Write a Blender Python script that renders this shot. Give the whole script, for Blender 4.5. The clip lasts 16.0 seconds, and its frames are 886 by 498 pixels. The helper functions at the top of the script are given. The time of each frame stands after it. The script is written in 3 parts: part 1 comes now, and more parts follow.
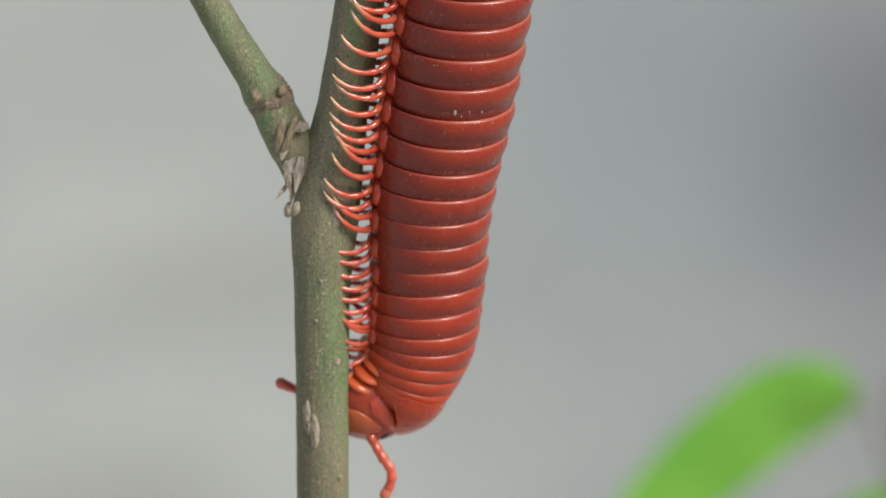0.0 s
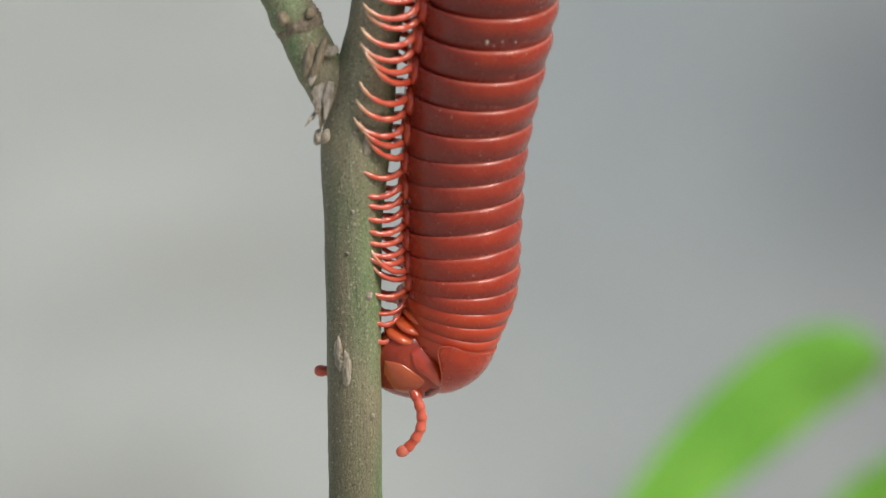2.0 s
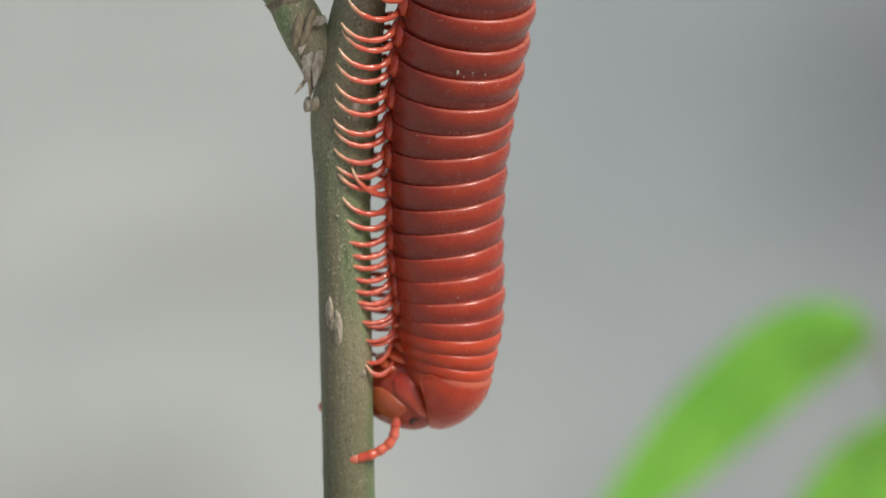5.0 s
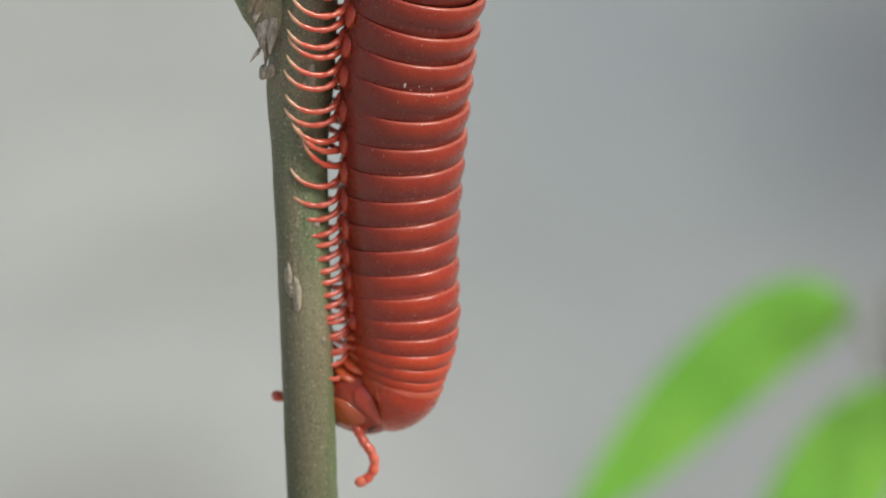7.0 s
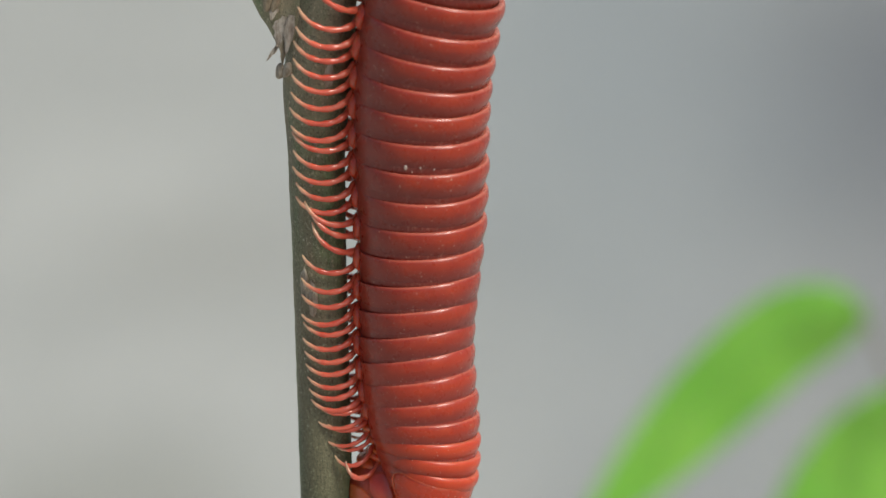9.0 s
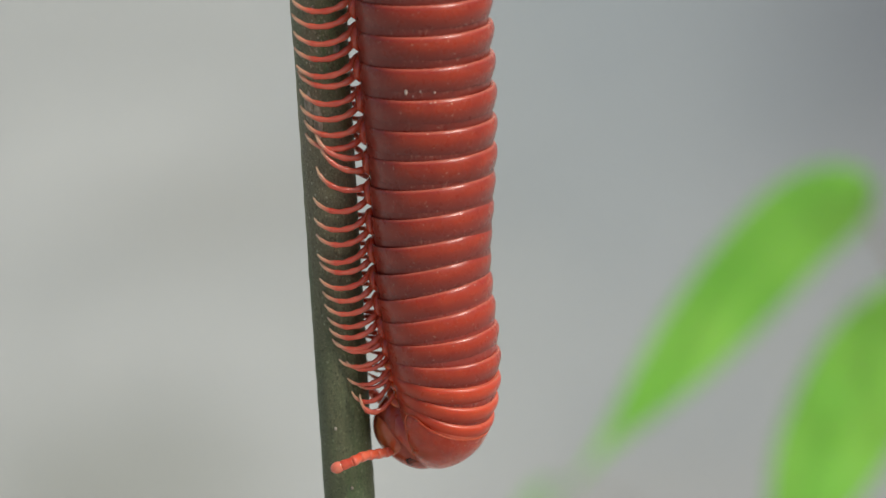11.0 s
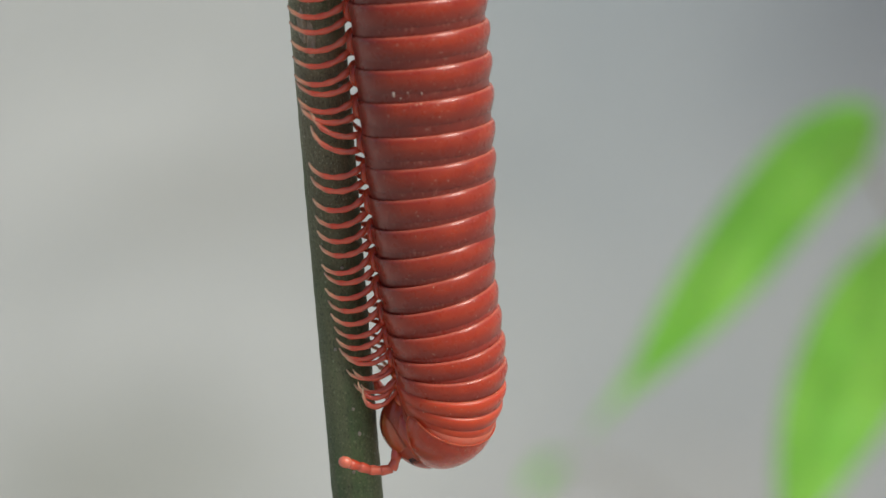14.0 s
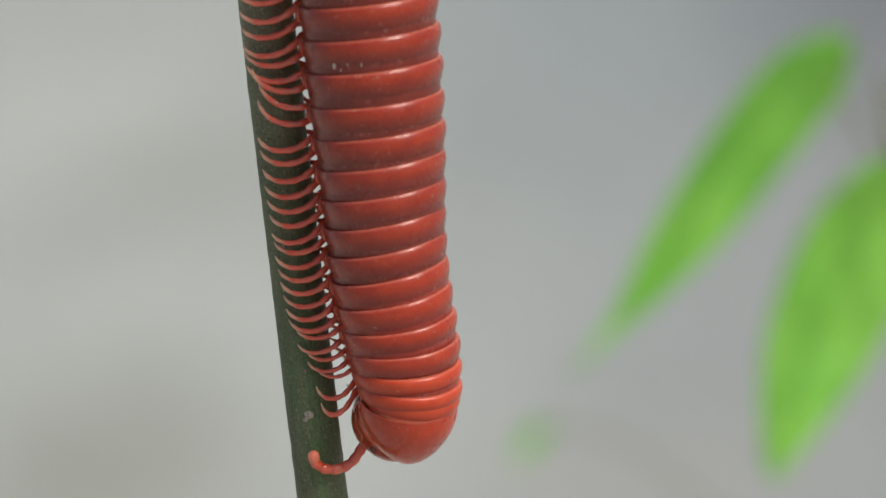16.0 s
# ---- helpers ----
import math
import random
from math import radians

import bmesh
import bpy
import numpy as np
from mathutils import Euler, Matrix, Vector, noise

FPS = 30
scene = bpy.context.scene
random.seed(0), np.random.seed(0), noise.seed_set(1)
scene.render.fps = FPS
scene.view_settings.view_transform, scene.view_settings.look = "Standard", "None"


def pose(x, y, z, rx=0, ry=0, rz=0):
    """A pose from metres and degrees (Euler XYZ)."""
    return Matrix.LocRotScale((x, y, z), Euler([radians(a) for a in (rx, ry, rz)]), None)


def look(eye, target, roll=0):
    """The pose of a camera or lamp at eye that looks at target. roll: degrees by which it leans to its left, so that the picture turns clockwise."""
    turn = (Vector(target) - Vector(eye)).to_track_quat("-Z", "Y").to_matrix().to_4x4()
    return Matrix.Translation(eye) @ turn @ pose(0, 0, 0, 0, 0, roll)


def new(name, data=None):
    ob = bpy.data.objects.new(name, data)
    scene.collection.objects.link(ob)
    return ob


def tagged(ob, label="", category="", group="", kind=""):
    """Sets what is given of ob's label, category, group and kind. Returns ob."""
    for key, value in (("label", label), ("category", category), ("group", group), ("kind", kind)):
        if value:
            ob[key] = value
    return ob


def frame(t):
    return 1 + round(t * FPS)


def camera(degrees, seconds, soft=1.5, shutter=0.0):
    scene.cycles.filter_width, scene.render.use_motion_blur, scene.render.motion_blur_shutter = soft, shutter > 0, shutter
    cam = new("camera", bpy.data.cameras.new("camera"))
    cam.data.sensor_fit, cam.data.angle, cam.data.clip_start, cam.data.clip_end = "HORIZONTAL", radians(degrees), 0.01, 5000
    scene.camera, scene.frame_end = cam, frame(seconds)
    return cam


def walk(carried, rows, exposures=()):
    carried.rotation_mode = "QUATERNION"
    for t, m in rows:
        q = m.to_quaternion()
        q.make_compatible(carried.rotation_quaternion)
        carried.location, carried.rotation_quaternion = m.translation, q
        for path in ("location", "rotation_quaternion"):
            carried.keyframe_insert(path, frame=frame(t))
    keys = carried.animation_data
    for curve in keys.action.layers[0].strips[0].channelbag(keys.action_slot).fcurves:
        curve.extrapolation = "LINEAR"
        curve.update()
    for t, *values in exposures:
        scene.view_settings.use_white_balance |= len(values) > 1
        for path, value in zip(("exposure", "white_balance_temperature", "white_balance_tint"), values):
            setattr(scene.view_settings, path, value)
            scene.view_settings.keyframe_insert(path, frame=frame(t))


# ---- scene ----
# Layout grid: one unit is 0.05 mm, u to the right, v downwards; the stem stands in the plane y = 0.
UNIT = 1 / 20000
LENS = 13.0
DOWN = radians(10)       # the camera looks down a little
REACH = 784 * UNIT / math.tan(radians(LENS / 2))


def at(u, v, y=0.0):
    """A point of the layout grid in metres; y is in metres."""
    return Vector(((u - 784) * UNIT, y, 0.5 + (441 - v) * UNIT / math.cos(DOWN)))


def behind(u, v, y):
    """A point y metres behind the stem, in the line of sight that meets the stem's plane level with (u, v)."""
    return at(u, v, y) - Vector((0, 0, y * math.tan(DOWN)))


# ---- camera ----
# seconds, eye over the layout grid (u, v), lean in degrees, nearness
EYES = [
    (0, 784.0, 441.0, 0.00, 1.0000), (0.5, 767.7, 490.6, 0.09, 1.0141), (1, 772.6, 547.7, 0.44, 1.0400),
    (1.5, 742.2, 565.1, 0.41, 1.0400), (2, 722.4, 561.9, 0.36, 1.0370), (2.5, 687.6, 535.9, 0.41, 1.0103),
    (3, 688.6, 546.7, 0.23, 0.9985), (3.5, 734.2, 600.9, 0.95, 1.0180), (4, 733.8, 596.2, 1.02, 0.9922),
    (6.5, 799.9, 689.8, 1.57, 1.0133), (7, 818.0, 692.8, 1.86, 0.9939), (7.5, 810.0, 728.4, 1.73, 1.0057),
    (8, 826.1, 684.9, 2.08, 0.9944), (8.5, 826.8, 690.7, 1.82, 1.0052), (9, 783.9, 684.1, 1.49, 1.0189),
    (9.5, 767.4, 776.4, 1.90, 1.0100), (9.7, 770.6, 789.4, 2.10, 1.0100), (11.8, 724.0, 1100.7, 3.90, 1.0180),
    (12, 715.2, 1110.6, 3.95, 1.0180), (12.5, 769.5, 1161.3, 4.30, 1.0200), (13, 758.3, 1153.2, 4.50, 1.0200),
    (13.5, 749.1, 1154.0, 4.55, 1.0200), (14, 752.5, 1139.3, 4.65, 1.0200), (14.5, 734.1, 1122.4, 4.40, 1.0200),
    (15, 777.2, 1171.6, 5.40, 1.0221), (15.5, 788.3, 1272.9, 5.75, 1.0251), (16, 824.0, 1330.8, 6.20, 1.0281),
]
cam = camera(LENS, 16.0)
cam.data.dof.use_dof = True
cam.data.dof.focus_distance = REACH / 1.011 - 0.0056
cam.data.dof.aperture_fstop = 24.0
PATH = []
for t, u, v, lean, near in EYES:
    aim = at(u, v)
    PATH.append((t, look(aim + Vector((0, -math.cos(DOWN), math.sin(DOWN))) * REACH / near, aim, -lean)))
walk(cam, PATH)

# ---- light ----
world = bpy.data.worlds.new("overcast_sky")
scene.world = world
world.use_nodes = True
wn = world.node_tree
sky = wn.nodes.new("ShaderNodeTexSky")
sky.sky_type = "NISHITA"
sky.sun_disc = False
sky.sun_elevation = radians(46)
sky.sun_rotation = radians(130)
sky.air_density, sky.dust_density = 1.0, 2.0
wn.links.new(sky.outputs["Color"], wn.nodes["Background"].inputs["Color"])
wn.nodes["Background"].inputs["Strength"].default_value = 0.093
sun_data = bpy.data.lights.new("sun", "SUN")
sun_data.energy, sun_data.angle, sun_data.color = 3.2, radians(26), (1.0, 0.957, 0.875)
sun = new("sun", sun_data)
sun.matrix_world = look((0.77, -0.64, 1.43), (0, 0, 0.4))
scene.view_settings.exposure = 0.06


# ---- materials ----
class Nodes:
    """A node material, built node by node."""

    def __init__(self, name):
        self.mat = bpy.data.materials.new(name)
        self.mat.use_nodes = True
        self.tree = self.mat.node_tree
        self.bsdf = self.tree.nodes["Principled BSDF"]
        self.coords = self.tree.nodes.new("ShaderNodeTexCoord").outputs["Object"]

    def add(self, kind, **inputs):
        n = self.tree.nodes.new("ShaderNode" + kind)
        for key, value in inputs.items():
            self.put(n.inputs[key.replace("_", " ")], value)
        return n

    def put(self, socket, value):
        if isinstance(value, bpy.types.NodeSocket):
            self.tree.links.new(value, socket)
        else:
            socket.default_value = value

    def spread(self, scale, vary=False):
        """Object coordinates, stretched, and moved by chance from object to object if asked."""
        m = self.add("Mapping", Vector=self.coords, Scale=scale)
        if vary:
            info = self.tree.nodes.new("ShaderNodeObjectInfo").outputs["Random"]
            mul = self.add("Math", Value=info)
            mul.operation = "MULTIPLY"
            mul.inputs[1].default_value = 37.0
            self.put(m.inputs["Location"], mul.outputs[0])
        return m.outputs[0]

    def noise(self, vector, scale, detail=3.0, rough=0.55):
        return self.add("TexNoise", Vector=vector, Scale=scale, Detail=detail, Roughness=rough).outputs["Fac"]

    def ramp(self, fac, *stops):
        n = self.add("ValToRGB", Fac=fac)
        el = n.color_ramp.elements
        while len(el) < len(stops):
            el.new(0.5)
        for e, (p, c) in zip(el, stops):
            e.position, e.color = p, (*c, 1) if len(c) == 3 else c
        return n.outputs["Color"]

    def mix(self, fac, a, b, mode="MIX"):
        n = self.tree.nodes.new("ShaderNodeMix")
        n.data_type, n.blend_type = "RGBA", mode
        for i, value in ((0, fac), (6, a), (7, b)):
            self.put(n.inputs[i], value if not isinstance(value, tuple) or len(value) == 4 else (*value, 1))
        return n.outputs[2]

    def bump(self, height, strength, distance):
        self.put(self.bsdf.inputs["Normal"], self.add("Bump", Height=height, Strength=strength, Distance=distance).outputs[0])

    def finish(self, color, roughness, **rest):
        self.put(self.bsdf.inputs["Base Color"], color if not isinstance(color, tuple) or len(color) == 4 else (*color, 1))
        self.put(self.bsdf.inputs["Roughness"], roughness)
        for key, value in rest.items():
            self.put(self.bsdf.inputs[key.replace("_", " ")], value)
        return self.mat


def shell_material(name, dark, light, rough, dots, dusty, fade=None, tip=None, glow=0.12, belly=None, lip=None, rows=False, coat=0.16):
    """Smooth horny shell: cloudy colour, pale specks, fine scratches."""
    n = Nodes(name)
    v = n.spread((1, 1, 1), True)
    fine = n.spread((1, 1, 4), True)
    color = n.mix(n.ramp(n.noise(v, 420, 4), (0.3, (0, 0, 0)), (0.7, (1, 1, 1))), dark, light)
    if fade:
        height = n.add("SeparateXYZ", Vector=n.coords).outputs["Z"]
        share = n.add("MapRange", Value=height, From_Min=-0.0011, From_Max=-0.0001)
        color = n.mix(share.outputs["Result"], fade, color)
    if rows:
        # rows of fine pits with pale dust round the ring
        height = n.add("SeparateXYZ", Vector=n.coords).outputs["Z"]
        zone = n.add("MapRange", Value=height, From_Min=-0.0017, From_Max=-0.0004)
        strip = n.ramp(zone.outputs["Result"], (0.0, (0, 0, 0)), (0.5, (0.8, 0.8, 0.8)), (0.95, (0, 0, 0)))
        pits = n.ramp(n.noise(n.spread((1, 1, 0.3), True), 5200, 2, 0.5), (0.57, (0, 0, 0)), (0.66, (1, 1, 1)))
        color = n.mix(n.mix(1.0, strip, pits, "MULTIPLY"), color, (0.34, 0.15, 0.11))
        dents = n.ramp(n.noise(n.spread((1, 1, 0.3), True), 4000, 2, 0.5), (0.32, (1, 1, 1)), (0.44, (0, 0, 0)))
        color = n.mix(n.mix(1.0, strip, dents, "MULTIPLY"), color, (0.05, 0.012, 0.012))
    if lip:
        # thin translucent margin, its highlight from the sky painted in too
        height = n.add("SeparateXYZ", Vector=n.coords).outputs["Z"]
        share = n.add("MapRange", Value=height, From_Min=0.00060, From_Max=0.00080, To_Max=0.4)
        color = n.mix(share.outputs["Result"], color, lip)
    if belly:
        # the flank turns redder towards the legs
        across = n.add("SeparateXYZ", Vector=n.coords).outputs["X"]
        share = n.add("MapRange", Value=across, From_Min=0.0008, From_Max=-0.0042, To_Max=0.9)
        color = n.mix(share.outputs["Result"], color, belly)
    if tip:
        along = n.add("SeparateXYZ", Vector=n.coords).outputs["X"]
        share = n.add("MapRange", Value=along, From_Min=-0.0034, From_Max=-0.0049)
        color = n.mix(share.outputs["Result"], color, tip)
    dust = n.ramp(n.noise(fine, 5200, 3, 0.7), (0.5, (0, 0, 0)), (0.8, (dusty, dusty, dusty)))
    color = n.mix(dust, color, (0.42, 0.33, 0.28))
    cells = n.add("TexVoronoi", Vector=v, Scale=1200.0)
    speck = n.ramp(cells.outputs["Distance"], (0.0, (dots, dots, dots)), (0.12, (0, 0, 0)))
    pick = n.ramp(cells.outputs["Color"], (0.62, (0, 0, 0)), (0.68, (1, 1, 1)))
    color = n.mix(n.mix(1.0, speck, pick, "MULTIPLY"), color, (0.75, 0.55, 0.4))
    fleck = n.ramp(n.noise(v, 3600, 2, 0.6), (0.675, (0, 0, 0)), (0.74, (dots * 0.65,) * 3))
    color = n.mix(fleck, color, (0.62, 0.42, 0.32))
    comb = n.noise(n.spread((1, 1, 0.1), True), 3400, 3, 0.6)
    n.bump(n.mix(0.5, n.noise(fine, 3000, 4, 0.65), comb), 0.18, 0.00010)
    r = n.ramp(n.noise(v, 900, 3), (0.3, (rough * 0.8,) * 3), (0.7, (rough * 1.3,) * 3))
    return n.finish(color, r, Coat_Weight=coat, Coat_Roughness=0.12, Specular_IOR_Level=0.40, Subsurface_Weight=glow, Subsurface_Radius=(0.0014, 0.0004, 0.0002), Subsurface_Scale=1.0)


PALE_LIP = (0.60, 0.22, 0.15)
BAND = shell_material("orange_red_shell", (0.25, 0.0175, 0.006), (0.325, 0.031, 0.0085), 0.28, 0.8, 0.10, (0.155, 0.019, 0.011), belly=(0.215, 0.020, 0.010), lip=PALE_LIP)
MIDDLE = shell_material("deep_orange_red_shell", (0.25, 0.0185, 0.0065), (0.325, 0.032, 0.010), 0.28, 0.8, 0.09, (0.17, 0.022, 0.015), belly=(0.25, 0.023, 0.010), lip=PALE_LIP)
# the band shell painted brighter, for the light towards the head
FRONT = shell_material("lit_orange_red_shell", (0.30, 0.021, 0.007), (0.385, 0.038, 0.010), 0.28, 0.8, 0.08, (0.20, 0.025, 0.016), belly=(0.34, 0.033, 0.013), lip=PALE_LIP)
COLLAR = shell_material("maroon_shell", (0.128, 0.014, 0.0075), (0.172, 0.020, 0.011), 0.30, 0.6, 0.09, belly=(0.215, 0.020, 0.010), rows=True)
NECK = shell_material("red_brown_shell", (0.225, 0.024, 0.015), (0.285, 0.033, 0.020), 0.30, 0.6, 0.16, belly=(0.36, 0.036, 0.014), rows=True, glow=0.25)
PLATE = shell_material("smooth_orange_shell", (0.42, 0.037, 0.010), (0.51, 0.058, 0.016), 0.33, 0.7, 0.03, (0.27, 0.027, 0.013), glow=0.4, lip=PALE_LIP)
SHIELD = shell_material("smooth_orange_red_shell", (0.39, 0.028, 0.007), (0.475, 0.045, 0.010), 0.27, 0.8, 0.03, glow=0.4, coat=0.3)
FACE = shell_material("brownish_red_shell", (0.24, 0.026, 0.011), (0.44, 0.058, 0.020), 0.17, 0.1, 0.03, glow=0.35)
FOLD = shell_material("soft_orange_skin", (0.54, 0.078, 0.024), (0.66, 0.13, 0.040), 0.20, 0.1, 0.04, glow=0.5, coat=0.5)
CHEEK = shell_material("glossy_red_shell", (0.42, 0.040, 0.014), (0.54, 0.072, 0.024), 0.16, 0.1, 0.04, glow=0.45, coat=0.7)
BELLY = shell_material("soft_red_skin", (0.40, 0.040, 0.015), (0.52, 0.075, 0.028), 0.24, 0.1, 0.05, glow=0.45, coat=0.4)
LEG = shell_material("red_leg_shell", (0.55, 0.065, 0.033), (0.70, 0.14, 0.075), 0.16, 0.1, 0.06, None, (0.66, 0.40, 0.24), coat=0.6)
LIP = shell_material("amber_orange_shell", (0.42, 0.063, 0.018), (0.54, 0.115, 0.030), 0.18, 0.1, 0.04, glow=0.5, coat=0.6)
RIM = shell_material("pale_orange_rim", (0.50, 0.075, 0.030), (0.60, 0.125, 0.060), 0.22, 0.0, 0.04, glow=0.35)
FEELER = shell_material("pinkish_orange_shell", (0.54, 0.065, 0.028), (0.68, 0.14, 0.075), 0.20, 0.1, 0.05, glow=0.35, coat=0.6)
CLUB = shell_material("pale_pink_shell", (0.60, 0.11, 0.06), (0.72, 0.22, 0.14), 0.22, 0.1, 0.10, glow=0.35)


def plain(name, color, rough, **rest):
    n = Nodes(name)
    v = n.spread((1, 1, 1), True)
    c = n.mix(n.noise(v, 1500, 4), tuple(x * 0.75 for x in color), tuple(min(1, x * 1.25) for x in color))
    n.bump(n.noise(v, 4000, 3), 0.3, 0.0001)
    return n.finish(c, rough, **rest)


EYE = plain("dark_eye", (0.012, 0.008, 0.008), 0.25)
DRIED = plain("dried_white_speck", (0.46, 0.36, 0.30), 0.6)


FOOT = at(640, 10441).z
UPPER_BARK, LOWER_BARK = at(0, 700).z - FOOT, at(0, 1250).z - FOOT      # where the bark turns greener, and darker for the shadow painted into it


def bark_material():
    n = Nodes("green_bark")
    long = n.spread((1, 1, 0.12))
    v = n.spread((1, 1, 1))
    blotch = n.noise(n.spread((1, 1, 0.3)), 210, 5, 0.65)
    color = n.mix(n.ramp(blotch, (0.34, (0, 0, 0)), (0.60, (1, 1, 1))), (0.275, 0.230, 0.140), (0.105, 0.160, 0.062))
    streak = n.ramp(n.noise(long, 1300, 4, 0.6), (0.35, (0, 0, 0)), (0.75, (0.8, 0.8, 0.8)))
    color = n.mix(streak, color, (0.25, 0.235, 0.15))
    tone = n.noise(n.spread((1, 1, 0.14)), 330, 3, 0.5)
    color = n.mix(n.ramp(tone, (0.36, (0.75, 0.75, 0.75)), (0.5, (0, 0, 0))), color, (0.20, 0.165, 0.10))
    color = n.mix(n.ramp(tone, (0.54, (0, 0, 0)), (0.66, (0.75, 0.75, 0.75))), color, (0.17, 0.26, 0.11))
    grain = n.ramp(n.noise(n.spread((1, 1, 0.75)), 5200, 3, 0.7), (0.56, (0, 0, 0)), (0.66, (0.6, 0.6, 0.6)))
    color = n.mix(grain, color, (0.50, 0.45, 0.30))
    pits = n.ramp(n.noise(n.spread((1, 1, 0.6)), 6000, 3, 0.65), (0.34, (0.7, 0.7, 0.7)), (0.46, (0, 0, 0)))
    color = n.mix(pits, color, (0.06, 0.055, 0.03))
    cells = n.add("TexVoronoi", Vector=n.spread((1, 1, 0.8)), Scale=1700.0)
    wart = n.mix(1.0, n.ramp(cells.outputs["Distance"], (0.05, (0.9, 0.9, 0.9)), (0.22, (0, 0, 0))), n.ramp(cells.outputs["Color"], (0.5, (0, 0, 0)), (0.6, (1, 1, 1))), "MULTIPLY")
    color = n.mix(wart, color, (0.48, 0.45, 0.33))
    # greener bark lower down, with the animal's shadow painted in as darkening
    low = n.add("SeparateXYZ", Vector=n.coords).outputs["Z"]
    green_shade = n.add("MapRange", Value=low, From_Min=UPPER_BARK, From_Max=LOWER_BARK, To_Max=0.85)
    color = n.mix(green_shade.outputs["Result"], color, n.mix(1.0, color, (0.40, 0.52, 0.37), "MULTIPLY"))
    h = n.mix(0.4, n.noise(long, 2600, 5, 0.65), n.noise(v, 6000, 3, 0.6))
    n.bump(h, 1.0, 0.00022)
    return n.finish(color, 0.6)


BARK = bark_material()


def crust_material(name, a, b):
    n = Nodes(name)
    v = n.spread((1, 1, 1), True)
    long = n.spread((1, 1, 0.3), True)
    color = n.mix(n.ramp(n.noise(long, 2600, 5, 0.65), (0.35, (0, 0, 0)), (0.65, (1, 1, 1))), a, b)
    n.bump(n.noise(v, 4200, 5, 0.7), 0.9, 0.00015)
    return n.finish(color, 0.85)


CRUST = crust_material("grey_brown_crust", (0.25, 0.205, 0.14), (0.50, 0.44, 0.34))
HUSK = crust_material("pale_bark_husk", (0.24, 0.19, 0.14), (0.54, 0.48, 0.39))
BUD = crust_material("brown_bud", (0.17, 0.13, 0.08), (0.38, 0.31, 0.205))
SCAR = crust_material("brown_bark_scar", (0.12, 0.095, 0.06), (0.34, 0.28, 0.20))


def leaf_material():
    n = Nodes("fresh_green_leaf")
    v = n.spread((1, 1, 1))
    color = n.mix(n.ramp(n.noise(v, 60, 3), (0.35, (0, 0, 0)), (0.65, (1, 1, 1))), (0.135, 0.405, 0.037), (0.185, 0.465, 0.052))
    n.bump(n.noise(v, 900, 4), 0.3, 0.0003)
    return n.finish(color, 0.45, Transmission_Weight=0.0, Subsurface_Weight=0.2, Subsurface_Radius=(0.002, 0.004, 0.001), Subsurface_Scale=1.0)


LEAF = leaf_material()
STALK = plain("reddish_green_stalk", (0.16, 0.13, 0.06), 0.6)


def concrete_material():
    n = Nodes("weathered_grey_concrete")
    v = n.spread((1, 1, 1))
    flat = n.spread((1, 1, 1.5))
    color = n.mix(n.ramp(n.noise(flat, 9, 3, 0.5), (0.35, (0, 0, 0)), (0.7, (1, 1, 1))), (0.52, 0.54, 0.518), (0.435, 0.455, 0.438))
    # soft darker patches: place, size, colour, strength
    for (x, z, rx, rz, tint, share) in ((0.20, 0.36, 0.19, 0.30, (0.235, 0.255, 0.27), 0.85), (0.150, 0.380, 0.085, 0.060, (0.13, 0.145, 0.17), 0.75),
                                        (-0.12, 0.235, 0.060, 0.036, (0.27, 0.28, 0.235), 0.65), (0.055, 0.385, 0.075, 0.14, (0.315, 0.36, 0.38), 0.8),
                                        (-0.07, 0.33, 0.05, 0.02, (0.38, 0.39, 0.365), 0.6), (0.06, 0.21, 0.06, 0.03, (0.42, 0.42, 0.40), 0.7)):
        m = n.add("Mapping", Vector=n.coords, Location=(-x / rx, 0, -z / rz), Scale=(1 / rx, 0.0, 1 / rz)).outputs[0]
        far = n.add("VectorMath", Vector=m)
        far.operation = "LENGTH"
        wob = n.add("Math", Value=n.noise(v, 9, 2, 0.5))
        wob.operation = "MULTIPLY_ADD"
        wob.inputs[1].default_value = 0.45
        scaled = n.add("Math", Value=far.outputs["Value"])
        scaled.operation = "MULTIPLY"
        scaled.inputs[1].default_value = 0.55
        n.put(wob.inputs[2], scaled.outputs[0])
        color = n.mix(n.ramp(wob.outputs[0], (0.2, (share,) * 3), (0.5, (share * 0.66,) * 3), (0.75, (share * 0.25,) * 3), (1.0, (0, 0, 0))), color, tint)
    grit = n.noise(v, 420, 4, 0.7)
    color = n.mix(n.ramp(grit, (0.3, (0.25, 0.25, 0.25)), (0.6, (0, 0, 0))), color, (0.2, 0.2, 0.19))
    n.bump(n.noise(v, 160, 6, 0.65), 0.5, 0.002)
    return n.finish(color, 0.9)


CONCRETE = concrete_material()


def earth_material():
    n = Nodes("grey_gravelly_earth")
    v = n.spread((1, 1, 1))
    color = n.mix(n.noise(v, 3, 4), (0.38, 0.365, 0.325), (0.50, 0.485, 0.45))
    stones = n.add("TexVoronoi", Vector=v, Scale=70.0)
    color = n.mix(n.ramp(stones.outputs["Distance"], (0.1, (0.4, 0.4, 0.4)), (0.5, (0, 0, 0))), color, (0.40, 0.39, 0.36))
    n.bump(stones.outputs["Distance"], 0.6, 0.004)
    return n.finish(color, 0.95)


EARTH = earth_material()


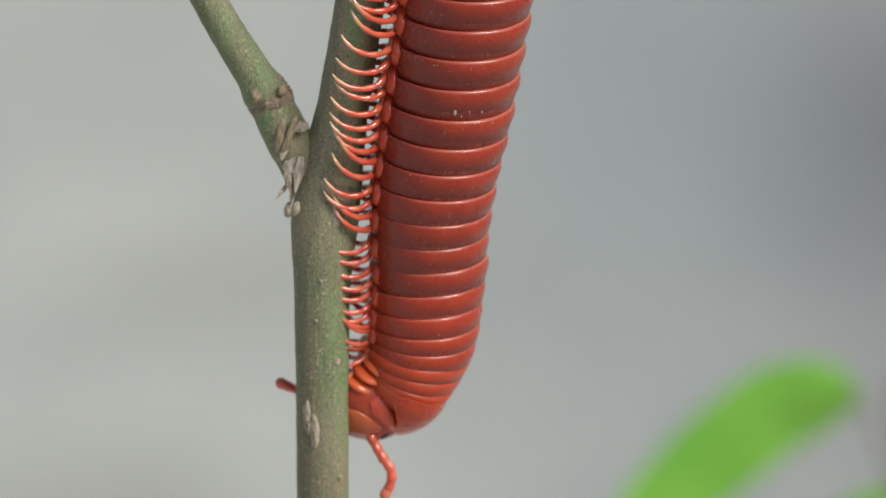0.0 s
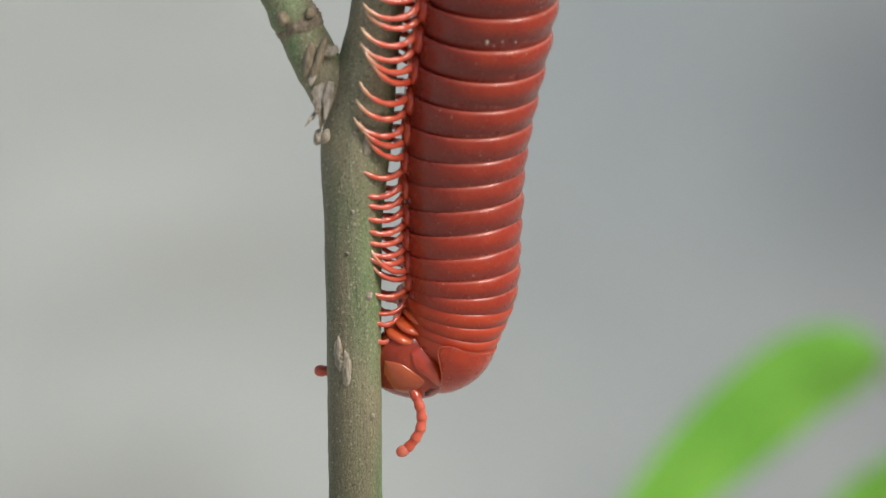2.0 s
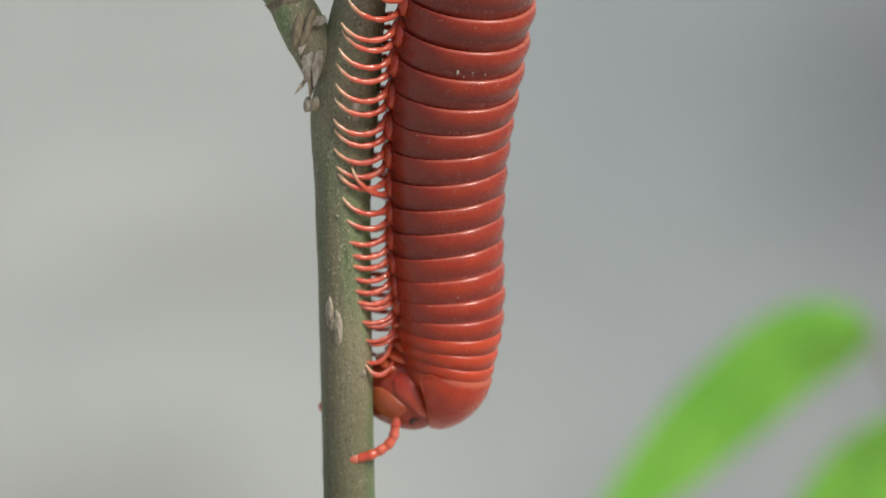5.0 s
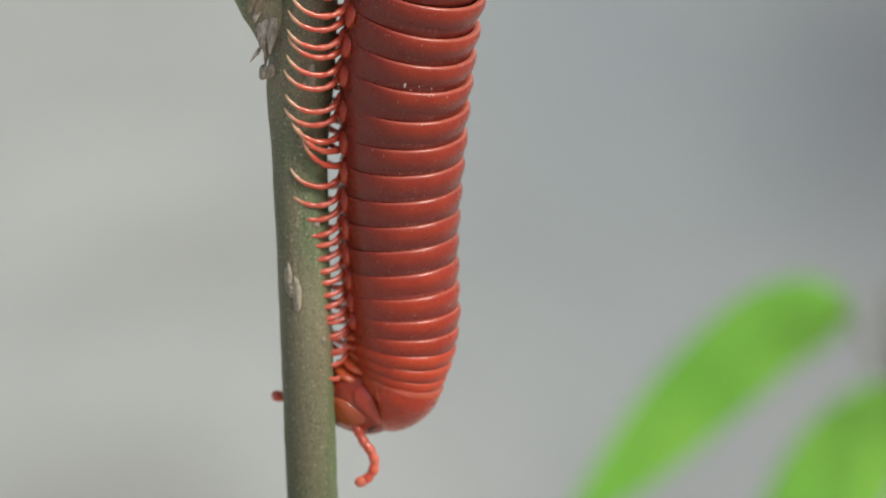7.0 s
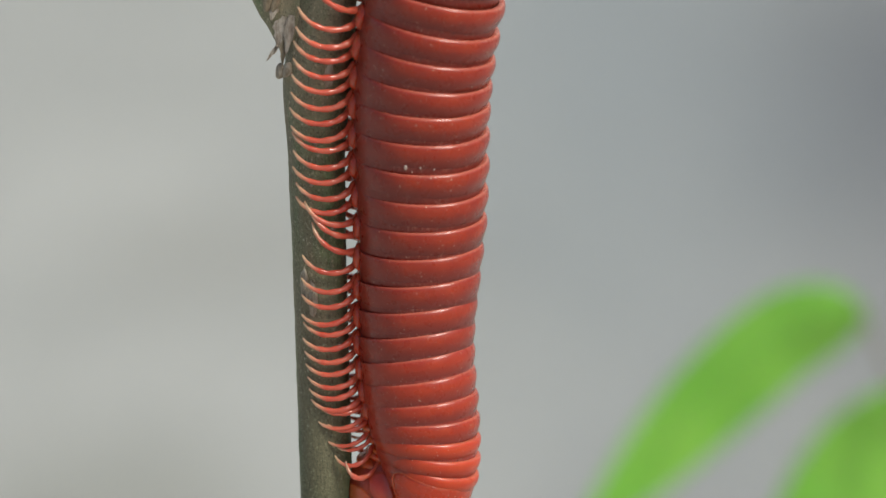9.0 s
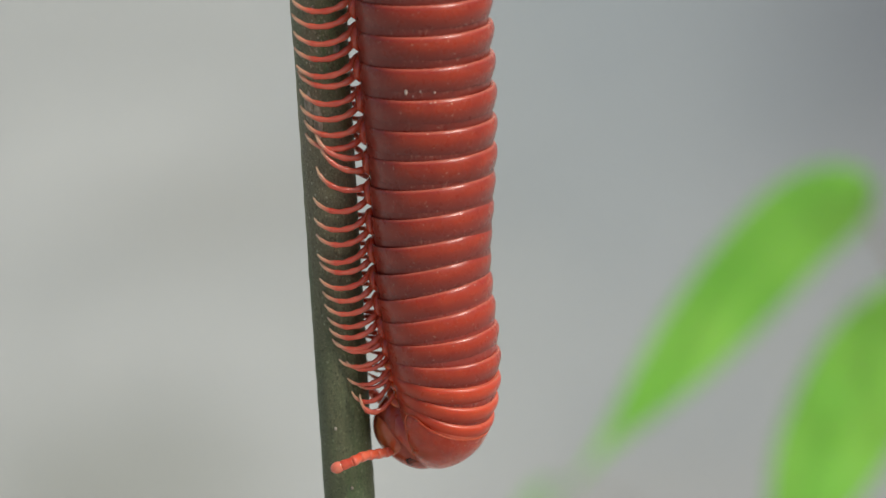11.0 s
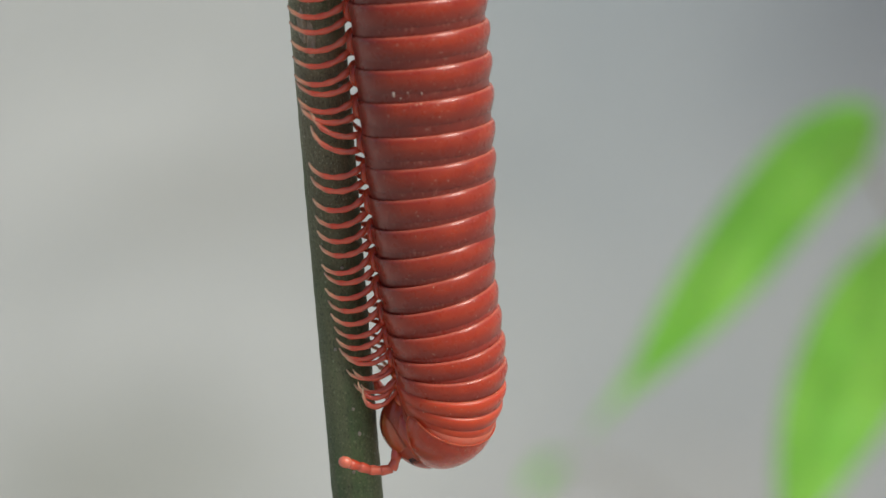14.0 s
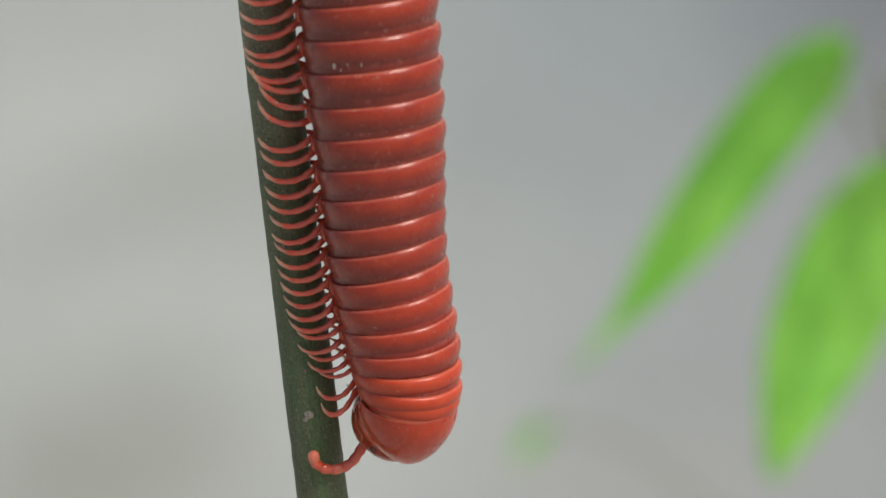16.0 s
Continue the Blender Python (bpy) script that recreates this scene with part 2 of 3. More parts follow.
# ---- mesh helpers ----
def mesh_of(bm, name, material, smooth=True):
    me = bpy.data.meshes.new(name)
    bmesh.ops.recalc_face_normals(bm, faces=bm.faces)
    bm.to_mesh(me)
    bm.free()
    me.materials.append(material)
    if smooth:
        me.polygons.foreach_set("use_smooth", [True] * len(me.polygons))
    return me


def part(name, bm, material, parent, label="", smooth=True):
    """Links a bmesh, or a finished mesh, as one mesh object under a thing or a part."""
    me = bm if isinstance(bm, bpy.types.Mesh) else mesh_of(bm, name, material, smooth)
    ob = new(name, me)
    ob.parent = parent
    return tagged(ob, label)


def tube(points, radii, sides=12, caps=True, wobble=0.0, freq=800.0):
    """A lofted tube along points; wobble roughens it."""
    bm = bmesh.new()
    pts = [Vector(p) for p in points]
    rings = []
    side = None
    for i, p in enumerate(pts):
        d = (pts[min(i + 1, len(pts) - 1)] - pts[max(i - 1, 0)]).normalized()
        if side is None:
            side = d.cross(Vector((0, 1, 0)) if abs(d.y) < 0.9 else Vector((1, 0, 0))).normalized()
        side = (side - d * side.dot(d)).normalized()
        up = d.cross(side)
        ring = []
        for k in range(sides):
            a = 2 * math.pi * k / sides
            q = p + (side * math.cos(a) + up * math.sin(a)) * radii[i]
            if wobble:
                q += (q - p) * wobble * (noise.noise(q * freq) + 0.6 * noise.noise(q * freq * 3.1))
            ring.append(bm.verts.new(q))
        rings.append(ring)
    for a, b in zip(rings, rings[1:]):
        for k in range(sides):
            bm.faces.new((a[k], a[(k + 1) % sides], b[(k + 1) % sides], b[k]))
    if caps:
        bm.faces.new(rings[0][::-1])
        bm.faces.new(rings[-1])
    return bm


def smooth_line(points, count):
    """Catmull-Rom line through points."""
    pts = [Vector(p) for p in points]
    out = []
    for j in range(count):
        f = j / (count - 1) * (len(pts) - 1)
        i = min(int(f), len(pts) - 2)
        w = f - i
        p0, p1, p2, p3 = pts[max(i - 1, 0)], pts[i], pts[i + 1], pts[min(i + 2, len(pts) - 1)]
        out.append(0.5 * ((2 * p1) + (p2 - p0) * w + (2 * p0 - 5 * p1 + 4 * p2 - p3) * w * w + (3 * p1 - p0 - 3 * p2 + p3) * w ** 3))
    return out


def revolve(profile, sides=64):
    """A shell turned round z from (radius, z) pairs."""
    bm = bmesh.new()
    rings = []
    for r, z in profile:
        rings.append([bm.verts.new((r * math.cos(2 * math.pi * k / sides), r * math.sin(2 * math.pi * k / sides), z)) for k in range(sides)])
    for a, b in zip(rings, rings[1:]):
        for k in range(sides):
            bm.faces.new((a[k], a[(k + 1) % sides], b[(k + 1) % sides], b[k]))
    return bm


def blob(size, center=(0, 0, 0), segs=24, wobble=0.0, freq=1500.0):
    bm = bmesh.new()
    bmesh.ops.create_uvsphere(bm, u_segments=segs, v_segments=segs // 2, radius=1.0)
    for v in bm.verts:
        p = Vector((v.co.x * size[0], v.co.y * size[1], v.co.z * size[2]))
        if wobble:
            p *= 1 + wobble * noise.noise(p * freq + Vector(center) * 900)
        v.co = p + Vector(center)
    return bm


def box(x0, x1, y0, y1, z0, z1):
    bm = bmesh.new()
    bmesh.ops.create_cube(bm, size=1.0)
    for v in bm.verts:
        v.co = ((x0 + x1) / 2 + v.co.x * (x1 - x0), (y0 + y1) / 2 + v.co.y * (y1 - y0), (z0 + z1) / 2 + v.co.z * (z1 - z0))
    return bm


# ---- setting ----
def build_setting():
    bm = bmesh.new()
    bmesh.ops.create_grid(bm, x_segments=40, y_segments=40, size=60)
    for v in bm.verts:
        v.co.z = -0.02 + 0.02 * noise.noise(v.co * 0.3) * min(1, v.co.length / 4)
    ground = part("ground", bm, EARTH, None)
    tagged(ground, "grey gravelly earth that runs to the horizon", "ground", kind="structure")
    wall = part("wall_north", box(-1.6, 1.6, 0.90, 1.02, -0.06, 1.5), CONCRETE, None, smooth=False)
    tagged(wall, "blurred pale grey weathered concrete wall with soft darker patches", "wall", kind="structure")


build_setting()

# ---- the woody shrub that the animal climbs ----
LICHEN_V = 730.0
_v = np.arange(-2600, 10500, 10.0)
_u = np.interp(_v, [-2600, -1000, -300, 0, 120, 250, 330, 400, 500, 700, 1600, 10500],
               [1060, 790, 686, 640, 621, 598, 578, 573, 569, 569, 568, 640])
_u = np.convolve(np.pad(_u, 10, mode="edge"), np.ones(21) / 21, mode="valid")
_r = np.interp(_v, [-2600, 0, 200, 320, 380, 450, 520, 700, 950, 1250, 1700, 10500], [40, 43, 46, 58, 59, 53, 49, 47, 46.3, 45, 43.8, 90])


def stem_u(v):
    return float(np.interp(v, _v, _u))


def stem_lean(v):
    """Lean of the stem at v, radians; positive where it leans right going up."""
    return math.atan2(stem_u(v - 40) - stem_u(v + 40), 80)


def on_stem(v, angle, out=0.0):
    """A point on the bark at v; angle: degrees from the front, positive to the right. Also the outward direction."""
    r = float(np.interp(v, _v, _r))
    n = Vector((math.sin(radians(angle)), -math.cos(radians(angle)), 0))
    c = at(stem_u(v), v)
    return c + n * (r + out) * UNIT, n


def patch(v, angle, half_w, half_h, thick, tilt=0.0):
    """A rough flat scale lying on the bark, bent with it."""
    bm = bmesh.new()
    bmesh.ops.create_uvsphere(bm, u_segments=40, v_segments=22, radius=1.0)
    r = float(np.interp(v, _v, _r))
    for q in bm.verts:
        x, y, z = q.co
        edge = 1 + 0.24 * noise.noise(Vector((x * 1.7, z * 1.7, v * 0.13))) + 0.16 * noise.noise(Vector((x * 4.5, z * 4.5, v * 0.31)))
        sx = (x * math.cos(tilt) * half_w + z * math.sin(tilt) * half_h) * edge
        sz = (-x * math.sin(tilt) * half_w + z * math.cos(tilt) * half_h) * edge
        a = angle + math.degrees(sx / r)
        out = y * thick * (1 + 0.5 * noise.noise(Vector((x * 3, z * 3, v))) + 0.45 * noise.noise(Vector((x * 9, z * 9, v))))
        p, _ = on_stem(v - sz, a, out)
        q.co = p
    return bm


def build_branch():
    shrub = new("branch")
    shrub.location = at(stem_u(10441), 10441)
    tagged(shrub, "slender green-brown woody branch with a forked side twig", "branch")
    inv = Matrix.Translation(-shrub.location)

    def piece(name, bm, material, label=""):
        bmesh.ops.transform(bm, matrix=inv, verts=bm.verts)
        return part(name, bm, material, shrub, label)

    vs = list(np.arange(-2600, -500, 60.0)) + list(np.arange(-500, 2300, 7.0)) + list(np.arange(2300, 10480, 90.0))
    bump = lambda v: 1 + 0.05 * math.exp(-((v - 430) / 45) ** 2) + 0.025 * noise.noise(Vector((0, 0, v * 0.008)))
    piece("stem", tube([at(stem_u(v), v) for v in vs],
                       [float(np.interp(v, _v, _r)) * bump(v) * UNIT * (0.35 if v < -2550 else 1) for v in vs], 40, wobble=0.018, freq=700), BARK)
    line = smooth_line([at(572, 372, 0.0006), at(540, 300, 0.0002), at(508, 240, 0), at(471, 165, 0), at(418, 80), at(360, -20), at(266, -190),
                        at(150, -420), at(-60, -760)], 150)
    rad = []
    for i in range(150):
        f = i / 149 * 8
        r = float(np.interp(f, [0, 1, 2, 2.8, 3, 3.3, 4, 8], [36, 40, 41, 38, 42, 34, 32, 24]))
        rad.append(r * UNIT * (0.3 if i == 149 else 1))
    piece("side_twig", tube(line, rad, 36, wobble=0.03, freq=700), BARK)
    # the ring-shaped scar and its torn scales on the side twig
    ring = smooth_line([at(489, 197), at(481, 180), at(473, 163), at(464, 145)], 22)
    swell = (40, 43, 46, 48, 47, 50, 48, 51, 49, 47, 50, 48, 46, 49, 47, 45, 47, 45, 44, 43, 41, 38)
    piece("bark_scar", tube(ring, [(r - 8) * UNIT for r in swell], 48, wobble=0.07, freq=1100), SCAR, "cracked dark ring scar on the twig")

    def capsule(name, u, v, w, h, turn, dep, material, label):
        bm = blob((w * UNIT, 11 * UNIT, h * UNIT), wobble=0.22, freq=1500)
        bmesh.ops.transform(bm, matrix=Matrix.Translation(at(u, v, dep * UNIT)) @ pose(0, 0, 0, 0, turn, 0), verts=bm.verts)
        piece(name, bm, material, label)

    def flake(name, u, v, w, h, turn, dep, curl, material, label):
        """A thin torn scale of bark: pointed below, ragged at its sides, curled outwards."""
        rows, cols = 18, 8
        bm = bmesh.new()
        sheets = []
        for thick in (0.0, 2.2):
            sheet = []
            for i in range(rows + 1):
                f = i / rows
                half = w * min(1.0, 0.55 + 1.6 * f) * (1 - max(0.0, f - 0.45) / 0.55) ** 0.8 + 0.5
                row = []
                for k in range(cols + 1):
                    g = k / cols * 2 - 1
                    rag = 1 + 0.35 * noise.noise(Vector((f * 6, g * 3 + 3, u * 0.1)))
                    x = g * half * rag
                    y = dep + curl * (f * f * 14 - abs(g) * w * 0.35) + 2.5 * noise.noise(Vector((f * 5, g * 3, v * 0.1))) + thick
                    row.append(bm.verts.new(Vector((x, y, (0.5 - f) * 2 * h)) * UNIT))
                sheet.append(row)
            sheets.append(sheet)
        a, b = sheets
        for i in range(rows):
            for k in range(cols):
                bm.faces.new((a[i][k], a[i][k + 1], a[i + 1][k + 1], a[i + 1][k]))
                bm.faces.new((b[i][k], b[i + 1][k], b[i + 1][k + 1], b[i][k + 1]))
            for k in (0, cols):
                bm.faces.new((a[i][k], a[i + 1][k], b[i + 1][k], b[i][k]))
        for i in (0, rows):
            for k in range(cols):
                bm.faces.new((a[i][k], a[i][k + 1], b[i][k + 1], b[i][k]))
        bmesh.ops.recalc_face_normals(bm, faces=bm.faces)
        bmesh.ops.transform(bm, matrix=Matrix.Translation(at(u, v)) @ pose(0, 0, 0, 0, turn, 0), verts=bm.verts)
        piece(name, bm, material, label)

    capsule("bud", 456, 166, 11, 12, 10, -40, BUD, "small dry brown bud")
    capsule("bud", 501, 158, 9, 10, 30, -34, BUD, "small dry brown bud")
    capsule("bud", 499, 236, 10, 30, 12, -38, BUD, "long dry brown bud")
    capsule("bud", 516, 232, 8, 37, 22, -42, BUD, "long dry brown bud")
    flake("bark_flake", 533, 221, 8, 17, 72, -46, -0.3, HUSK, "small dry peeling flake of bark")
    flake("bark_flake", 505, 262, 8, 18, 14, -42, -0.3, HUSK, "grey-brown peeling flake of bark")
    flake("husk", 519, 300, 17, 27, 20, -41, -0.2, HUSK, "pale frayed husk in the fork")
    flake("husk", 530, 304, 8, 34, 10, -46, -0.2, HUSK, "pale frayed husk in the fork")
    flake("husk", 503, 332, 3.5, 20, 40, -36, -0.5, HUSK, "pale frayed husk in the fork")
    flake("husk", 519, 332, 5, 24, 4, -42, -0.2, BUD, "brown frayed husk in the fork")
    capsule("bud", 513, 366, 9, 14, 12, -34, CRUST, "small dry grey-brown bud")
    capsule("bud", 525, 364, 8, 14, 24, -38, CRUST, "small dry grey-brown bud")
    for (v, a, w, h) in ((731, -34, 8, 26), (757, -15, 8, 30), (748, -28, 7, 14)):
        piece("lichen", patch(v, a, w, h, 5), CRUST, "raised grey-brown lichen scale")
    piece("lichen", patch(375, 20, 9, 22, 4), CRUST)
    for (v, a, w, h) in ((634, 35, 7, 7), (841, 42, 4, 6), (720, 82, 3, 4), (1582, -6, 8, 7), (1590, -16, 5, 4), (1396, 8, 3, 3), (1440, 18, 3, 4), (1506, -2, 3, 3),
                         (1290, -20, 2.5, 3), (1150, 10, 3, 3), (560, -10, 3, 3), (490, 0, 3, 4)):
        piece("bark_speck", patch(v, a, w, h, 4), HUSK)
    return shrub


build_branch()


# ---- the leafy plant behind ----
DEPTH = REACH            # behind the stem


def blade(spine, widths, sag, count=40, across=14, depth=DEPTH):
    """A leaf blade round a spine, folded along its midrib, two-sided."""
    line = smooth_line([behind(u, v, depth) for u, v in spine], count)
    w = np.interp(np.linspace(0, 1, count), np.linspace(0, 1, len(widths)), widths) * UNIT
    w = np.convolve(np.pad(w, 2, mode="edge"), np.ones(5) / 5, mode="valid")
    bm = bmesh.new()
    top, low = [], []
    for i, p in enumerate(line):
        d = (line[min(i + 1, count - 1)] - line[max(i - 1, 0)]).normalized()
        side = Vector((-d.z, 0, d.x))
        rows = []
        for off in (-0.00012, 0.00012):
            row = []
            for k in range(across + 1):
                f = k / across * 2 - 1
                fold = abs(f) * w[i] * 0.12 - 0.0006 * math.exp(-(f * 6) ** 2)
                wave = 0.0012 * noise.noise(Vector((i * 0.18, f * 1.3, spine[0][0])))
                row.append(bm.verts.new(p + side * f * max(w[i], 0.00005) + Vector((0, off + fold + wave - sag * (i / count - 0.5) ** 2, 0))))
            rows.append(row)
        top.append(rows[0])
        low.append(rows[1])
    for i in range(count - 1):
        for k in range(across):
            bm.faces.new((top[i][k], top[i][k + 1], top[i + 1][k + 1], top[i + 1][k]))
            bm.faces.new((low[i][k], low[i + 1][k], low[i + 1][k + 1], low[i][k + 1]))
        bm.faces.new((top[i][0], top[i + 1][0], low[i + 1][0], low[i][0]))
        bm.faces.new((top[i][across], low[i][across], low[i + 1][across], top[i + 1][across]))
    for i in (0, count - 1):
        for k in range(across):
            bm.faces.new((top[i][k], top[i][k + 1], low[i][k + 1], low[i][k]))
    return bm


LEAVES = []


def build_plant():
    plant = new("leafy_plant")
    foot = behind(2560, 10441, DEPTH + 0.01)
    foot.z = -0.01
    plant.location = foot
    tagged(plant, "blurred fresh green plant with long pointed leaves", "plant")
    inv = Matrix.Translation(-foot)

    def piece(name, bm, material, parent=plant, label=""):
        bmesh.ops.transform(bm, matrix=inv, verts=bm.verts)
        return part(name, bm, material, parent, label)

    y = DEPTH + 0.01
    main = smooth_line([foot, behind(2600, 7000, y), behind(2540, 4200, y), behind(2520, 2600, y), behind(2500, 1500, y), behind(2440, 900, y)], 60)
    piece("stem", tube(main, list(np.linspace(60, 18, 60) * UNIT), 12, wobble=0.04, freq=300), STALK)
    leaves = [
        ([(1100, 1890), (1170, 1810), (1250, 1722), (1345, 1625), (1490, 1480), (1655, 1316), (1818, 1162), (1970, 1034), (2090, 976), (2190, 948), (2262, 940)], [3, 12, 30, 66, 118, 152, 164, 162, 148, 112, 24], DEPTH, (2262, 940), (2508, 1700)),
        ([(1815, 2275), (1900, 2090), (2019, 1860), (2150, 1640), (2260, 1450), (2366, 1300), (2440, 1240)], [4, 110, 190, 215, 190, 120, 16], DEPTH + 0.004, (2440, 1240), (2503, 1600)),
    ]
    for spine, widths, depth, a, b in leaves:
        hinge = behind(*a, depth) - foot
        bm = blade(spine, widths, 0.02, depth=depth)
        bmesh.ops.translate(bm, verts=bm.verts, vec=-hinge)
        leaf = piece("leaf", bm, LEAF)
        leaf.location = hinge
        LEAVES.append((leaf, hinge))
        mid = ((a[0] + b[0]) / 2 + 40, (a[1] + b[1]) / 2 - 30)
        stalk = smooth_line([behind(*a, depth), behind(*mid, (depth + y) / 2), behind(*b, y)], 14)
        piece("leaf_stalk", tube(stalk, [9 * UNIT] * 14, 8), STALK)
    far = DEPTH + 0.36
    piece("leaf", blade([(1100, 2530), (1150, 2460), (1210, 2400), (1270, 2360), (1320, 2340)], [4, 42, 60, 42, 8], 0.01, depth=far), LEAF)
    stalk = smooth_line([behind(1320, 2340, far), behind(1700, 2500, far), behind(2300, 3000, far - 0.2), behind(2524, 3300, y)], 24)
    piece("leaf_stalk", tube(stalk, [8 * UNIT] * 24, 8), STALK)


build_plant()

# ---- the millipede ----
R0 = 118 * UNIT          # radius of a ring in the middle of the body
FIRST, LAST = -34, 13    # rings from the tail to the neck; ring 0 carries the white specks


def ring_radius(n):
    return float(np.interp(n, [-34, -31, -26, -6, 0, 5, 9, 11, 13], [60, 92, 117, 122, 118, 106, 100, 94.5, 85])) * UNIT


# crawl: where ring 0 is along the stem (below the lichen), seconds against grid units
BODY_TIMES = [0, 3.5, 7, 9.5, 13, 16]
CRAWL_TIMES = [0, 0.5, 1.5, 2, 2.5, 3, 3.5, 4, 6.5, 7, 7.5, 8, 8.5, 9, 9.5, 11.8, 12, 12.5, 13, 13.5, 14, 14.5, 15, 15.5, 16]
CRAWL = (CRAWL_TIMES, [-593, -591, -588, -582, -576, -564, -532, -521, -427, -396, -367, -317, -278, -227, -164, 36, 47, 58, 75, 94, 114, 133, 168, 201, 251])
LENGTH = (CRAWL_TIMES, [638, 645, 660, 659, 681, 699, 703, 710, 686, 681, 675, 677, 670, 667, 656, 670, 660, 646, 641, 642, 655, 673, 667, 705, 695])
TUCK = ([0, 1.5, 3, 3.5, 4, 6.5, 7, 9, 12.5, 14.5, 16], [40, 33, 21, 19, 19, 28, 31, 22, 28, 24, 20])
TILT = ([0, 1.5, 3, 3.5, 4, 6.5, 7, 8, 9, 9.7, 12, 13.5, 14.5, 16], [25, 23, 20, 19, 19, 22, 22.6, 20, 19, 20, 32, 33, 27, 17])
ROLL = (BODY_TIMES, [0.0, 7.2, 2.1, 16.3, 25.3, 36.2])
ORBIT = ([0, 1.5, 3.5, 7, 9, 12, 14.5, 16], [0, 0, 1, 5, 13, 23, 27, 29])
FACING = ([0, 1.5, 2, 2.5, 3.2, 4, 6.5, 7, 7.5, 8, 9, 12, 13, 13.5, 14.5, 15, 16], [-18, -16, -16, -13, 1, 6, -3, -4, 1, 8, 18, 30, 21, 23, 40, 50, 56])
DEEP = ([0, 1.5, 3.2, 4, 6.5, 7, 8, 9, 16], [34, 30, 4, 4, 22, 26, 20, 0, 0])
LAG = ([0, 9.5, 12, 12.5, 14.5, 16], [0, 0, -0.2, -0.2, 0.4, 1.5])
PITCH = ([0, 1.5, 3.5, 7, 16], [8, 5, 1, 0, -2])
# how the rings lean besides, in degrees, above and below: forwards, and across the view
NOD_HIGH, NOD_LOW = (BODY_TIMES, [6, 15, 15.4, 8, 2.4, 3.7]), (BODY_TIMES, [-0.4, 2.3, 5.1, -2.8, 6.5, 5.4])
CANT_HIGH, CANT_LOW = (BODY_TIMES, [-6.6, -7.5, 3.2, 1.9, -2.2, -1]), (BODY_TIMES, [-3.8, -8.5, -3.3, -8.7, -12.5, -6.3])
DIVE = ([0, 1.5, 2.2, 3, 3.5, 4, 6.5, 7, 8, 8.6, 9.5, 11.8, 13, 13.5, 14.5, 15.2, 16], [18, 16, 13, 3, 0, 2, 17, 19, 11, 2, 3, 19, 24, 22, 11, 5, 6])
GAP = ([0, 1.5, 3.5, 7, 8, 9, 12, 12.5, 14.5, 15, 15.5, 16], [180, 181, 185, 176, 180, 174, 191, 192, 195, 187, 196, 198])
WAVE = ([0, 0.5, 1.5, 2, 2.5, 3, 3.5, 4, 6.5, 7, 7.5, 8, 8.5, 9, 9.5, 12, 12.5, 13, 13.5, 14, 14.5, 15, 15.5, 16], [-0.93, -0.94, -0.95, -0.95, -0.98, -1.0, -0.91, -0.8, 0.16, 0.4, 0.58, 0.82, 1.05, 1.36, 1.7, 2.82, 2.92, 3.0, 3.1, 3.28, 3.55, 3.81, 4.08, 4.29])
SPAN = ([0, 4, 6.5, 9.5, 12, 16], [340, 340, 400, 440, 480, 490])
# the rings' places below ring 0's specks, one row for each of the times above, for rings 0 to 13
PLACES = [
    [22, 69, 117, 168, 221, 276, 328, 373, 414, 448, 476, 496, 515, 533],
    [24, 76, 133, 190, 245, 295, 342, 385, 427, 465, 499, 526, 550, 575],
    [27, 92, 152, 204, 256, 304, 350, 394, 436, 473, 505, 529, 549, 567],
    [23, 72, 122, 172, 221, 268, 313, 355, 395, 431, 465, 495, 524, 551],
    [25, 84, 135, 184, 233, 280, 326, 369, 410, 451, 487, 514, 531, 546],
    [29, 86, 138, 188, 237, 284, 330, 375, 418, 460, 500, 533, 562, 576],
]
# how far the rings 6 to 13 and the shield stand out to the back besides
SIDE = [
    [7, 3, -2, -7, -11, -13, -13, -7, 5],
    [-1, -1, -1, -1, -2, -4, -7, -8, -5],
    [-6, -6, -7, -8, -10, -10, -9, -4, 5],
    [-12, -11, -10, -8, -4, 1, 5, 9, 11],
    [-8, -4, -1, 1, 2, 1, -1, 0, 10],
    [-8, -7, -5, -2, 2, 5, 7, 8, 9],
]
BULGE = (BODY_TIMES, [-1, -1, 9, 8, -2, -3])       # how far the upper rings stand off besides
NAPE = (BODY_TIMES, [20, 31, 27, 14, 20, 21])       # from the last ring to the shield
STEP = (BODY_TIMES, [49.5, 50, 53, 52, 55, 55])


def glide(table, t):
    """A value of a table at t, smoothed over a third of a second."""
    ts = np.clip(t + np.linspace(-0.16, 0.16, 5), table[0][0], table[0][-1])
    return float(np.interp(ts, *table).mean())


def collum_at(t):
    a = radians(glide(TILT, t))
    return glide(LENGTH, t) + 3 - (1 - 0.0045 * glide(DIVE, t)) * ((104 * math.cos(a)) ** 2.6 + (86 * math.sin(a)) ** 2.6) ** (1 / 2.6)


def ring_at(n, t):
    """How far ring n lies below ring 0's specks."""
    if n < 0:
        return ring_at(0, t) + n * glide(STEP, t) + (0.35 * (n + 24) ** 2 if n < -24 else 0)
    p = [glide((BODY_TIMES, [row[k] for row in PLACES]), t) for k in (n, 9, 13)]
    if n < 10:
        return p[0]
    return p[1] + (p[0] - p[1]) * (collum_at(t) - glide(NAPE, t) - p[1]) / (p[2] - p[1])


TO_EYE = Vector((0, -math.cos(DOWN), math.sin(DOWN))) * UNIT
NEARER = {}


